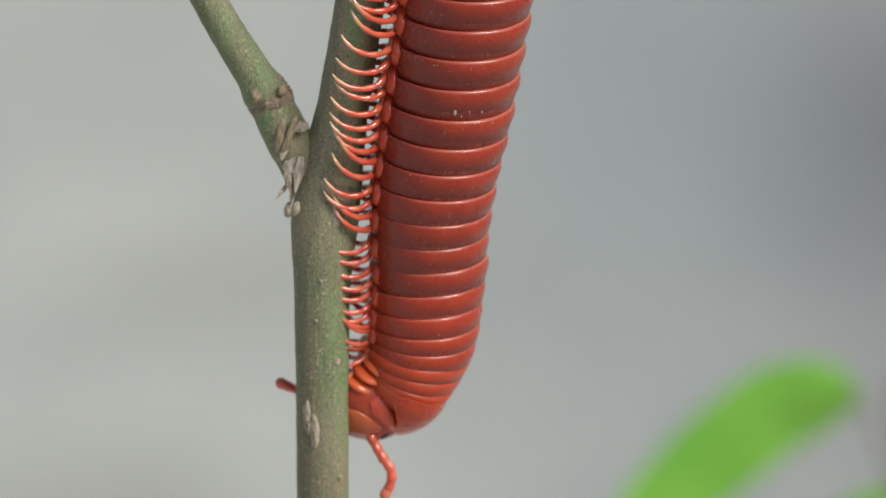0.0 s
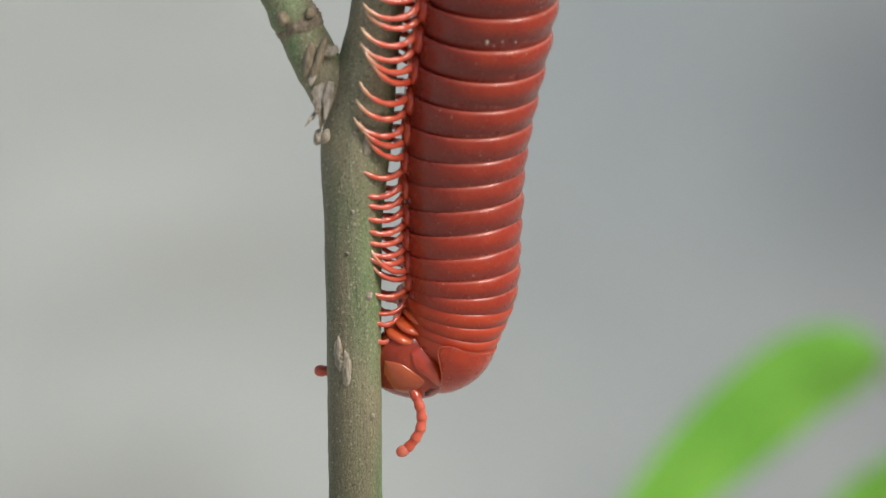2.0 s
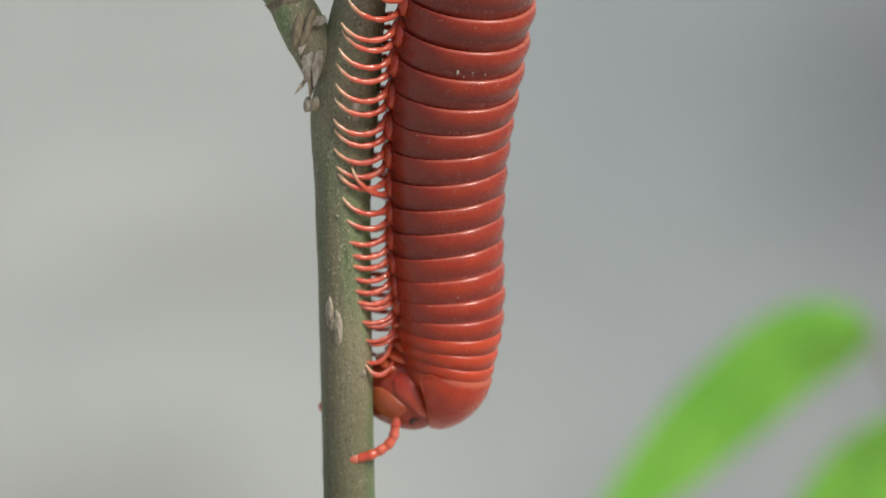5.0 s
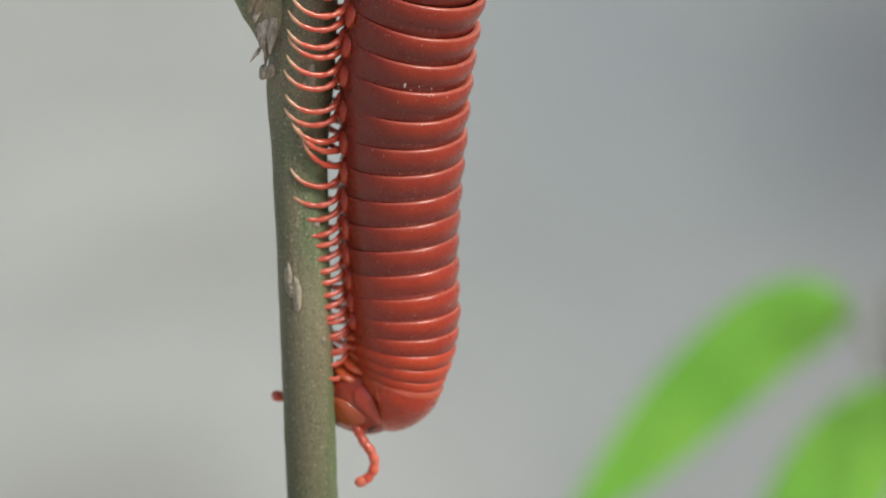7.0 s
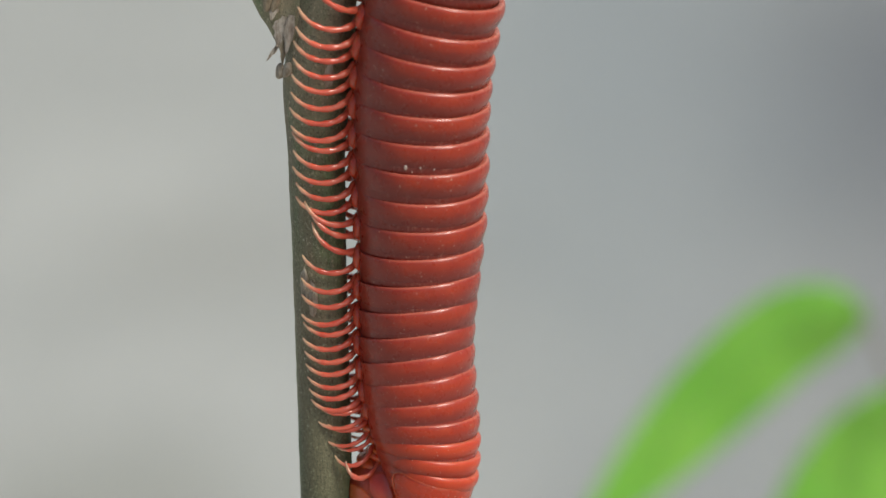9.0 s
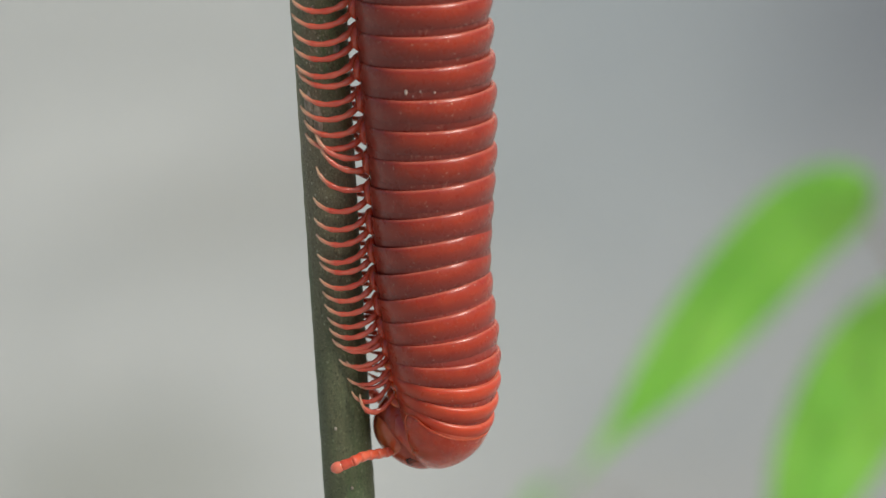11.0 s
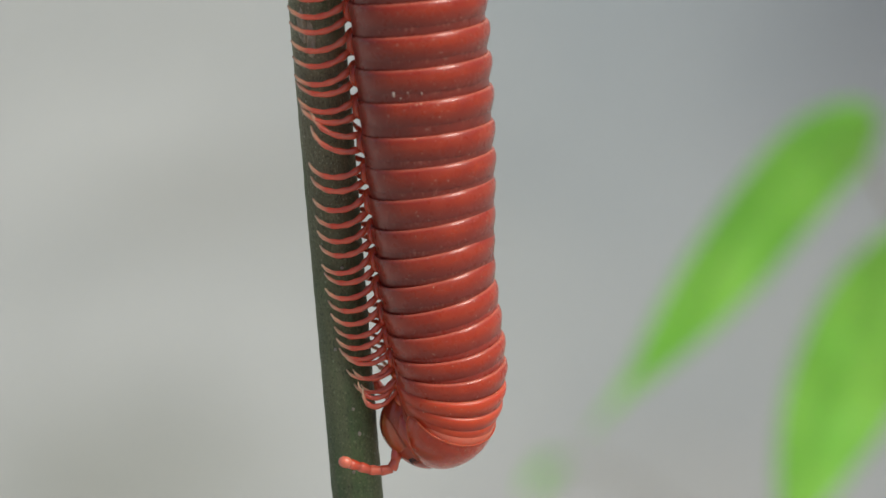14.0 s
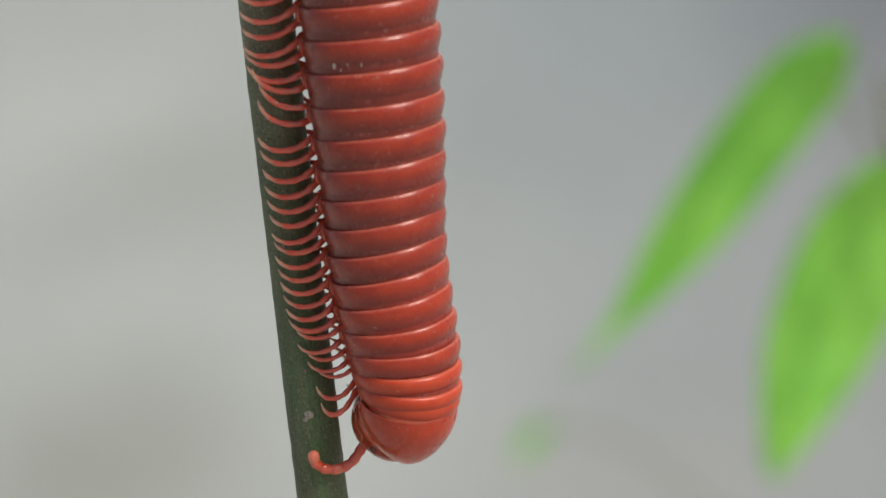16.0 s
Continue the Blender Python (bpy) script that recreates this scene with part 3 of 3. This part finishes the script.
def nearer(n, t):
    """How far ring n stands out towards the eye, so that the leaning rings follow one another along their own axis."""
    if n >= 6:
        return 0.0
    if (n, t) not in NEARER:
        low = min(1.0, max(0.0, (ring_at(n, t) - 90) / 270))
        lean = glide(NOD_HIGH, t) * (1 - low) + glide(NOD_LOW, t) * low + glide(PITCH, t)
        step = ring_at(n + 1, t) - ring_at(n, t) if n > -7 else 0.0
        NEARER[n, t] = nearer(n + 1, t) + max(0.0, 0.85 * step * math.tan(radians(lean)) - float(np.interp(n, [1, 3], [2.5, 5.5])))
    return NEARER[n, t]


def body_pose(offset, tuck, t, shift=0.0, face=False, share=0.0, arch=0.0):
    """The pose of a piece of the body at that offset: x dorsal, z to the tail."""
    v = LICHEN_V + glide(CRAWL, t) + offset
    lean = math.degrees(stem_lean(v))
    orbit = glide(ORBIT, t)
    roll = glide(FACING if face else ROLL, t)
    shift -= glide(LAG, t) * min(offset, 560) / 52
    low = min(1.0, max(0.0, (offset - 90) / 270))
    shift += glide(BULGE, t) * (1 - low)
    forward = arch * (glide(NOD_HIGH, t) * (1 - low) + glide(NOD_LOW, t) * low)
    across = arch * (glide(CANT_HIGH, t) * (1 - low) + glide(CANT_LOW, t) * low)
    turn = pose(0, 0, 0, 0, lean, 0) @ pose(0, 0, 0, 0, 0, -orbit)
    nod = turn.inverted() @ pose(0, 0, 0, 0, across, 0) @ pose(0, 0, 0, glide(PITCH, t) + forward + share * glide(DIVE, t), 0, 0) @ turn
    spin = pose(0, 0, 0, 0, 0, orbit - roll)
    return Matrix.Translation(at(stem_u(v), v) - TO_EYE * 0.4 * nearer(0, t)) @ turn @ Matrix.Translation(((glide(GAP, t) + shift) * UNIT, glide(DEEP, t) * max(0.0, offset - 180) / 330 * UNIT, 0)) @ nod @ spin @ pose(0, 0, 0, 0, tuck, 0)


ARCH = {9: 0.9, 10: 0.7, 11: 0.5, 12: 0.3, 13: 0.12}
LEANING = {8: 0.05, 9: 0.13, 10: 0.26, 11: 0.44, 12: 0.64, 13: 0.84}
SHARE = {9: 0.06, 10: 0.15, 11: 0.30, 12: 0.50, 13: 0.72}
DIVING = {7: 0.03, 8: 0.08, 9: 0.16, 10: 0.28, 11: 0.43, 12: 0.66, 13: 0.88, 14: 1.0}
SPREAD = {6: 1, 7: 2, 8: 4, 9: 7, 10: 10, 11: 15, 12: 23, 13: 33, 14: 41}


def bend(n, t):
    """How far the neck leans over to the branch at ring n."""
    tuck = glide(TUCK, t)
    return glide((BODY_TIMES, [row[min(max(n, 6), 14) - 6] for row in SIDE]), t) * min(1.0, max(0.0, (n - 2) / 4)) + SPREAD.get(n, 0.0) - 0.48 * DIVING.get(n, 0.0) * glide(DIVE, t) - sum(62 * math.sin(radians(SHARE[k] * tuck)) for k in range(9, min(n, 14)))


def ring_pose(n, t):
    return Matrix.Translation(TO_EYE * nearer(n, t)) @ body_pose(ring_at(n, t), LEANING.get(n, 0.0) * glide(TILT, t), t, bend(n, t), False, DIVING.get(n, 0.0), ARCH.get(n, 1.0))


def collum_pose(t):
    return body_pose(collum_at(t), glide(TILT, t), t, bend(14, t), True, 1.0)


# how far the head is drawn in under the shield
DRAWN = ([0, 2, 3, 4, 6.5, 7, 8, 8.5, 9.7, 12, 13, 14, 15, 16], [16, 15, 3, 0, 10, 14, 6, 0, 4, 40, 42, 28, 10, 6])


def head_pose(t):
    return collum_pose(t) @ Matrix.Translation((glide(DRAWN, t) * UNIT, 0, 0))


def ring_shell(profile, level):
    """A ring from (radius, z) pairs in shares of R0 and grid units, prouder on the back, whose relief sinks to the level towards the legs."""
    bm = revolve([(R0 * r, h * UNIT) for r, h in profile], 72)
    for v in bm.verts:
        r = math.hypot(v.co.x, v.co.y)
        w = min(1.0, max(0.0, (-0.05 - v.co.x / r) / 0.9))
        w = w * w * (3 - 2 * w) * 0.8
        k = 1 + (level * R0 / r - 1) * w if r > level * R0 else 1
        d = min(1.0, max(0.0, (v.co.x / r - 0.15) / 0.7))
        k *= 1 + 0.018 * d * d * (3 - 2 * d)
        v.co.x, v.co.y = v.co.x * k, v.co.y * k
    return bm


BAND_LINE = [(0.90, 14.5), (0.940, 16.2), (0.963, 16.4), (0.981, 14.9), (0.995, 11.4), (1.003, 6.5), (1.005, 1.5), (1.000, -3.5), (0.989, -9.0), (0.974, -14.0), (0.961, -18.5), (0.952, -22.5), (0.944, -25.0)]


def band_mesh(skin):
    return mesh_of(ring_shell(BAND_LINE, 0.947), "band", skin)


def collar_mesh(short, skin=None):
    z = UNIT
    prof = [(0.90, 10.0), (0.935, 0.0), (0.94, -14.0), (0.932, -26.0), (0.905, -37.0), (0.86, -46.0), (0.80, -58.0), (0.70, -74.0)] if short else [(0.90, 12.0), (0.940, 0.0), (0.949, -14.0), (0.949, -22.0), (0.943, -32.0), (0.933, -42.0), (0.916, -50.0), (0.87, -57.0), (0.79, -61.0)]
    bm = revolve([(R0 * r, h * z) for r, h in prof], 72)
    for v in bm.verts:      # longer on the side of the legs
        w = min(1.0, max(0.0, -v.co.x / R0 - 0.15) / 0.6)
        v.co.z *= 1 + 0.2 * w if v.co.z < -20 * z and not short else 1
    return mesh_of(bm, "body_ring", skin or COLLAR)


def leg_mesh(mirror):
    s = -1 if mirror else 1
    pts = [(0.3, 0.3, 1.15), (-0.3, -0.6, 0.85), (-0.75, -1.5, 0.3), (-1.5, -2.15, -0.18), (-2.6, -2.5, -0.42), (-3.7, -2.55, -0.32), (-4.6, -2.3, 0.06), (-5.15, -1.9, 0.52)]
    line = smooth_line([(x * 1e-3, s * y * 1e-3, z * 1e-3) for x, y, z in pts], 29)
    rad = []
    for i in range(29):
        f = i / 28
        joint = 1 + 0.13 * math.cos(2 * math.pi * f * 6)
        rad.append(float(np.interp(f, [0, 0.12, 0.3, 0.6, 0.9, 1], [0.46, 0.37, 0.30, 0.255, 0.15, 0.09])) * joint * 1e-3 if i < 28 else 0.04e-3)
    return mesh_of(tube(line, rad, 8), "leg", LEG)


def collum_point(a, f):
    """On the shield behind the head: a from flank to flank, f from the neck to the front."""
    s = max(0.0, f - 0.1) / 0.9
    th = s * math.pi / 2 * 0.985
    deep, rr = math.sin(th) ** 1.25, math.cos(th) ** 1.25
    ang = a * radians(float(np.interp(deep, [0, 0.4, 0.7, 1], [122, 108, 103, 98])))
    back = max(0.0, 0.1 - f) / 0.1
    rr *= 1 - 0.005 * back
    lobe = abs(a) ** 5
    return Vector((82 * rr * math.cos(ang) + 10 * deep, 86 * rr * math.sin(ang), -104 * deep + back * (17 + 6 * lobe - 13 * max(0.0, (abs(a) - 0.86) / 0.14) ** 2))) * UNIT


def collum_mesh():
    bm = bmesh.new()
    rows, around = 32, 56
    grid = [[collum_point(k / around * 2 - 1, i / rows) for k in range(around + 1)] for i in range(rows + 1)]
    outer = [[bm.verts.new(p) for p in row] for row in grid]
    inner = [[bm.verts.new((p[0] * 0.94, p[1] * 0.94, p[2] * 0.96 - 0.5 * UNIT)) for p in row] for row in grid]
    for i in range(rows):
        for k in range(around):
            bm.faces.new((outer[i][k], outer[i][k + 1], outer[i + 1][k + 1], outer[i + 1][k]))
            bm.faces.new((inner[i][k], inner[i + 1][k], inner[i + 1][k + 1], inner[i][k + 1]))
        for k in (0, around):
            bm.faces.new((outer[i][k], outer[i + 1][k], inner[i + 1][k], inner[i][k]))
    for i in (0, rows):
        for k in range(around):
            bm.faces.new((outer[i][k], outer[i][k + 1], inner[i][k + 1], inner[i][k]))
    return bm


def collum_rim():
    """The thickened pale margin along both flanks and the neck."""
    path = [collum_point(-1, i / 24) for i in range(23, 0, -1)]
    path += [collum_point(k / 30 * 2 - 1, 0.0) for k in range(31)]
    path += [collum_point(1, i / 24) for i in range(1, 24)]
    line = smooth_line(path, 150)
    width = [float(np.interp(abs(i / 149 * 2 - 1), [0, 0.3, 0.45, 0.9, 1], [0.8, 0.9, 1.3, 1.2, 0.8])) * UNIT for i in range(150)]
    return tube(line, width, 8)


HEAD_MID, HEAD_SIZE = (-62, -54), (75, 68)


def head_point(x, y, z):
    """From a unit ball to the head: a rounded capsule, blunt in front, narrower to the mouth."""
    flat = math.hypot(x, z)
    blunt = 1 + 0.07 * (2 * x * z / flat ** 2) ** 2 * flat if flat > 1e-6 else 1
    return Vector((HEAD_MID[0] + x * HEAD_SIZE[0] * blunt, y * (58 + 8 * x), HEAD_MID[1] + z * HEAD_SIZE[1] * blunt)) * UNIT


def face_plate(outline, side, lift, rim):
    """A plate of the face with a rounded outline, domed and rimmed, lying on the capsule."""
    n, rings = 40, 9
    edge = smooth_line([Vector((x, 0, z)) for x, z in outline + outline[:1]], n + 1)[:n]
    mid = sum(edge, Vector()) / n
    bm = bmesh.new()

    def put(p, up):
        x, z = (p.x - HEAD_MID[0]) / HEAD_SIZE[0], (p.z - HEAD_MID[1]) / HEAD_SIZE[1]
        y = math.sqrt(max(0.02, 1 - x * x - z * z)) * (58 + 8 * x)
        return bm.verts.new(Vector((p.x * UNIT, side * (y + up) * UNIT, p.z * UNIT)))

    rows = []
    for r in range(1, rings + 1):
        f = r / rings
        up = lift * (1 - f ** 3) + (rim if r == rings - 1 else 0) - (7 if r == rings else 0)
        rows.append([put(mid + (q - mid) * min(1.0, r / (rings - 1)), up) for q in edge])
    top = put(mid, lift)
    for k in range(n):
        bm.faces.new((top, rows[0][k], rows[0][(k + 1) % n]))
        for a, b in zip(rows, rows[1:]):
            bm.faces.new((a[k], b[k], b[(k + 1) % n], a[(k + 1) % n]))
    bmesh.ops.recalc_face_normals(bm, faces=bm.faces)
    return bm


MOUTH = [(-124, -54), (-100, -47), (-64, -57), (-54, -67), (-68, -97), (-93, -100), (-115, -82)]
CHEEK_EDGE = [(-92, -22), (-77, -8), (-50, -12), (-25, -40), (-9, -70), (-27, -67), (-52, -54), (-80, -42)]
JAW = [(-80, 12), (-62, 9), (-42, 0), (-38, -9), (-58, -3), (-76, 3)]


def head_mesh():
    bm = bmesh.new()
    bmesh.ops.create_uvsphere(bm, u_segments=48, v_segments=32, radius=1.0)
    for v in bm.verts:
        v.co = head_point(*v.co)
    return bm


def feeler_mesh(last):
    n = 9
    line = [Vector((21.0 * UNIT * i / (n - 1), 0, 0)) for i in range(n)]
    rad = [8.4, 8.0, 8.0, 8.3, 8.8, 9.2, 9.4, 9.2, 8.5] if not last else [8.2, 9.2, 10.0, 10.4, 10.4, 10.0, 9.2, 7.4, 3.6]
    return mesh_of(tube(line, [r * UNIT for r in rad], 12), "antenna_segment", CLUB if last else FEELER)


class Animal:
    """The pieces of the millipede that move."""
    rings, legs, feelers = {}, [], []
    collum = head = None


def build_millipede():
    beast = new("millipede")
    tagged(beast, "large glossy red millipede crawling head-down on the branch", "millipede")
    beast.location = (0, 0, 0)
    collar, middle, stub, band = collar_mesh(False), collar_mesh(False, NECK), collar_mesh(True, NECK), band_mesh(BAND)
    front, centre = band_mesh(FRONT), band_mesh(MIDDLE)
    roll = [(0.86, 14.6), (0.93, 15.2), (0.958, 14.8), (0.984, 12.5), (1.000, 8.0), (1.004, 2.0), (0.994, -5.0), (0.972, -12.0), (0.942, -18.0), (0.90, -23.0)]
    neck_band = mesh_of(revolve([(R0 * r, h * UNIT) for r, h in roll], 72), "band", PLATE)
    strip = mesh_of(blob((16 * UNIT, 64 * UNIT, 33 * UNIT), (-0.865 * R0, 0, -2 * UNIT), 26, 0.14, 1100.0), "leg_base", BELLY)
    limbs = [leg_mesh(False), leg_mesh(True)]
    for n in range(FIRST, LAST + 1):
        ring = part("body_ring", stub if n > 9 else middle if n > 6 else collar, None, beast)
        k = ring_radius(n) / R0
        ring.scale = (k, k, 0.85 if n > 9 else {8: 0.95, 9: 0.82}.get(n, min(1, k * 1.05)))
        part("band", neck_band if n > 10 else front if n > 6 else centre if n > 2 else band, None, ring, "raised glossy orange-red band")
        Animal.rings[n] = ring
        if n > 9:
            pad = blob((28 * UNIT, 46 * UNIT, 12 * UNIT), (-0.90 * R0, 0, -8 * UNIT), 24, 0.08)
            part("leg_base", pad, FOLD, ring, "soft orange-red base of the legs")
        elif n > FIRST + 1:
            part("leg_base", strip, None, ring, "soft orange-red base of the legs")
        if n < FIRST + 2:
            continue
        pairs = ({11: -8, 12: -24, 13: -38}[n],) if n >= 11 else (-2, -27)
        for drop in pairs:
            for side, me in enumerate(limbs):
                leg = part("leg", me, None, ring, "thin jointed red leg")
                size = {9: 0.95, 10: 0.88, 11: 0.8, 12: 0.74, 13: 0.7}.get(n, 1.0)
                stout = {12: 1.4, 13: 1.75}.get(n, 1.0)
                leg.scale = (size * (1.15 if n > 11 else 1.06), size * stout, size * stout)
                Animal.legs.append((leg, n, drop, 1 if side else -1))
    bm = blob((58 * UNIT, 58 * UNIT, 34 * UNIT), (0, 0, 10 * UNIT))
    part("tail_plate", bm, PLATE, Animal.rings[FIRST])
    Animal.collum = part("collum", collum_mesh(), SHIELD, beast, "smooth orange-red shield behind the head")
    part("neck_skin", revolve([(r * UNIT, h * UNIT) for r, h in ((20, 34), (58, 33), (74, 29), (79, 23), (80.5, 15), (80, 4), (76, -12), (64, -26), (30, -33))], 64), PLATE, Animal.collum, "smooth orange-red skin under the shield")
    part("rim", collum_rim(), RIM, Animal.collum, "thickened pale orange margin")
    head = part("head", head_mesh(), FACE, beast, "brownish red head tucked under the shield")
    Animal.head = head
    for x, z, size in ((-84, 28, (26, 34, 11)), (-92, 9, (31, 36, 11)), (-100, -11, (33, 38, 12))):
        part("neck_fold", blob([k * UNIT for k in size], (x * UNIT, 0, z * UNIT), 28, 0.05), FOLD, head, "soft orange-red fold behind the mouth")
    for s in (-1, 1):
        eye = bmesh.new()
        for i in range(5):
            for j in range(7 - i):
                a, b = (j - 3 + i * 0.5) * 5.6, (i - 2) * 5.2
                if a * a + b * b > 190:
                    continue
                x, z = -30 + a * 0.8, -86 - b * 0.8
                y = 60 * math.sqrt(max(0.05, 1 - ((x - HEAD_MID[0]) / HEAD_SIZE[0]) ** 2 - ((z - HEAD_MID[1]) / HEAD_SIZE[1]) ** 2))
                bmesh.ops.create_icosphere(eye, subdivisions=1, radius=2.9 * UNIT, matrix=Matrix.Translation((x * UNIT, s * y * UNIT, z * UNIT)))
        part("eye", eye, EYE, head, "dark cluster of tiny eyes")
        part("mouth_plate", face_plate(MOUTH, s, 4, 0.6), LIP, head, "paler amber plate of the face")
        part("cheek_plate", face_plate(CHEEK_EDGE, s, 7, 2), CHEEK, head, "glossy red bulging cheek")
        part("jaw_plate", face_plate(JAW, s, 3, 1.5), RIM, head, "small pale orange plate")
    short, tip = feeler_mesh(False), feeler_mesh(True)
    for s in (-1, 1):
        base = part("antenna", short, None, beast, "beaded pinkish-orange antenna")
        joints = [part("antenna_segment", tip if i == 5 else short, None, base) for i in range(6)]
        Animal.feelers.append((base, joints, s))
    # dried specks on two rings
    for n, spots in ((-1, ((-88, -29, 3.4), (-75, -28, 2.4), (-63, -31, 1.8), (-82, -37, 1.4))), (1, ((-18, -9, 3.4), (-15, -15, 2.6), (-21, -17, 2.4), (-12, -5, 2.0)))):
        for a, z, r in spots:
            wide = 0.948 if n < 0 else 0.965
            q = Vector((wide * R0 * math.cos(radians(a)), wide * R0 * math.sin(radians(a)), (z + 6) * UNIT))
            part("speck", blob((r * 0.8 * UNIT, r * 0.8 * UNIT, r * 1.5 * UNIT), q, 10, 0.5), DRIED, Animal.rings[n], "dried whitish speck")
    return beast


build_millipede()

# antenna bends on the picture plane: seconds, then the direction of the seven joints in degrees (0 right, 90 down)
NEAR_FEELER = [
    (0, 58, 62, 58, 52, 85, 110, 120), (0.5, 50, 55, 60, 80, 140, 180, 178), (1, 60, 62, 62, 80, 125, 150, 160), (1.5, 75, 60, 60, 110, 172, 180, 182), (2, 62, 70, 82, 100, 120, 130, 150),
    (2.5, 78, 74, 88, 100, 122, 132, 150), (3, 150, 168, 186, 190, 185, 180, 180), (3.5, 140, 152, 166, 182, 186, 186, 182), (4, 105, 112, 150, 180, 186, 190, 190),
    (6.5, 82, 82, 90, 104, 118, 132, 150), (7, 66, 60, 52, 70, 100, 130, 160), (7.5, 66, 62, 56, 76, 104, 130, 155), (8, 80, 80, 85, 95, 110, 130, 150),
    (8.5, 150, 160, 172, 182, 186, 186, 182), (9, 150, 158, 168, 178, 182, 182, 182), (9.4, 105, 112, 118, 124, 130, 136, 142), (9.8, 120, 130, 140, 150, 160, 166, 172), (12, 222, 224, 220, 200, 162, 152, 148), (12.5, 222, 224, 220, 200, 162, 152, 148),
    (13, 60, 62, 105, 178, 185, 180, 180), (13.5, 75, 62, 112, 170, 185, 176, 172), (14, 90, 112, 172, 186, 200, 200, 200), (14.5, 190, 195, 205, 210, 210, 210, 215),
    (15, 145, 146, 150, 152, 156, 166, 180), (15.3, 176, 172, 184, 196, 216, 250, 312), (15.6, 150, 156, 166, 190, 206, 240, 290), (16, 120, 126, 146, 170, 190, 220, 265),
]
FAR_FEELER = ([0, 0.5, 1, 1.5, 2, 2.5, 3, 3.5, 4, 6.5, 7, 7.5, 8.5, 12, 16], [196, 188, 182, 160, 172, 130, 150, 160, 155, 190, 180, 182, 215, 215, 215])
NEAR_SWING = ([0, 2.5, 3, 4, 5, 6.5, 7, 8, 8.5, 9, 9.5, 11.8, 12.5, 13, 16], [-8, -8, -32, -32, -16, -18, -8, -8, -32, -32, -14, -56, -56, -10, -10])
FAR_SWING = ([0, 7.5, 8, 16], [12, 12, 62, 62])
LEAN = ([e[0] for e in EYES], [e[3] for e in EYES])


def feeler_poses(side, t):
    sunk = 0.8 * max(0.0, glide(DRAWN, t) - 18)
    root = head_pose(t) @ Vector((-(64 + sunk) * UNIT - (16 * UNIT if side > 0 else 0), side * 44 * UNIT, -88 * UNIT))
    out = []
    for i in range(7):
        if side < 0:
            a = float(np.interp(t, [r[0] for r in NEAR_FEELER], [r[i + 1] for r in NEAR_FEELER]))
            swing = float(np.interp(t, *NEAR_SWING)) * (1 if i < 5 or t > 11 else 0)
        else:
            a = float(np.interp(t, *FAR_FEELER)) + (i - 3) * 3
            swing = float(np.interp(t, *FAR_SWING)) if i < 4 else 0
        turn = pose(0, 0, 0, 0, a + float(np.interp(t, *LEAN)), 0) @ pose(0, 0, 0, 0, 0, swing)
        m = Matrix.Translation(root) @ turn
        out.append(m)
        root = m @ Vector((19.0 * UNIT, 0, 0))
    return out


def pulse(beat):
    """One step in the wave of the legs: lifted and swung within a short part of the beat."""
    u = (beat + 0.5) % 1.0 - 0.5
    return math.exp(-((u - 0.09) / 0.085) ** 2)


def motions():
    """All that moves, keyed from the first second to the last."""
    times = [i * 0.25 for i in range(65)]
    coarse = [i * 0.5 for i in range(33)]
    for n, ring in Animal.rings.items():
        walk(ring, [(t, ring_pose(n, t)) for t in times])
    walk(Animal.collum, [(t, collum_pose(t)) for t in times])
    walk(Animal.head, [(t, head_pose(t)) for t in times])
    for leg, n, drop, side in Animal.legs:
        rows = []
        late, reach, droop = random.uniform(-0.05, 0.05), random.uniform(0.8, 1.25), random.uniform(-4, 4)
        for t in (times if n > -9 else coarse):
            span = glide(SPAN, t)
            offset = ring_at(n, t) - drop
            beat = (offset - 400) / span - glide(WAVE, t) + 0.4 * late
            stride = pulse(beat) + float(np.interp(t, [2, 3], [0.8, 0])) * pulse(beat - 0.35)
            swing = float(np.interp(t, [0, 4, 12], [10, 10, 3])) + droop + 29 * reach * stride - {10: 8, 11: 18, 12: 26, 13: 30}.get(n, 0)
            lift = -side * (float(np.interp(t, [0, 8, 12], [9, 8, 4])) + 5 * stride)
            back = glide(ROLL, t) - glide(ORBIT, t)
            rows.append((t, pose(0, 0, 0, 0, 0, back) @ pose((-1.06 if n > 11 else -0.92) * R0, side * 8 * UNIT, drop * UNIT, 0, swing, lift)))
        walk(leg, rows)
    # the leaves behind sway a little
    for (leaf, hinge), gain in zip(LEAVES, (1.0, 0.25)):
        rows = []
        for t in coarse:
            turn = float(np.interp(t, [0, 3, 9.5, 11.8, 16], [-1.5, -1, 0, 3.5, 5])) * gain
            twist = Matrix.Rotation(radians(max(0.0, turn) * 8), 4, Vector((-0.8, 0, -0.6)))
            sink = float(np.interp(t, [0, 3.5, 7.5, 16], [-120, -80, 0, 0])) * (1 - gain)
            rows.append((t, Matrix.Translation(hinge + Vector((56 - 56 * gain, 0, sink)) * UNIT + Vector((18, 0, 26)) * max(0.0, turn) * UNIT) @ pose(0, 0, 0, 0, -turn, 0) @ twist))
        walk(leaf, rows)
    for base, joints, side in Animal.feelers:
        poses = [(t, feeler_poses(side, t)) for t in times]
        walk(base, [(t, p[0]) for t, p in poses])
        for i, joint in enumerate(joints):
            walk(joint, [(t, p[0].inverted() @ p[i + 1]) for t, p in poses])


motions()
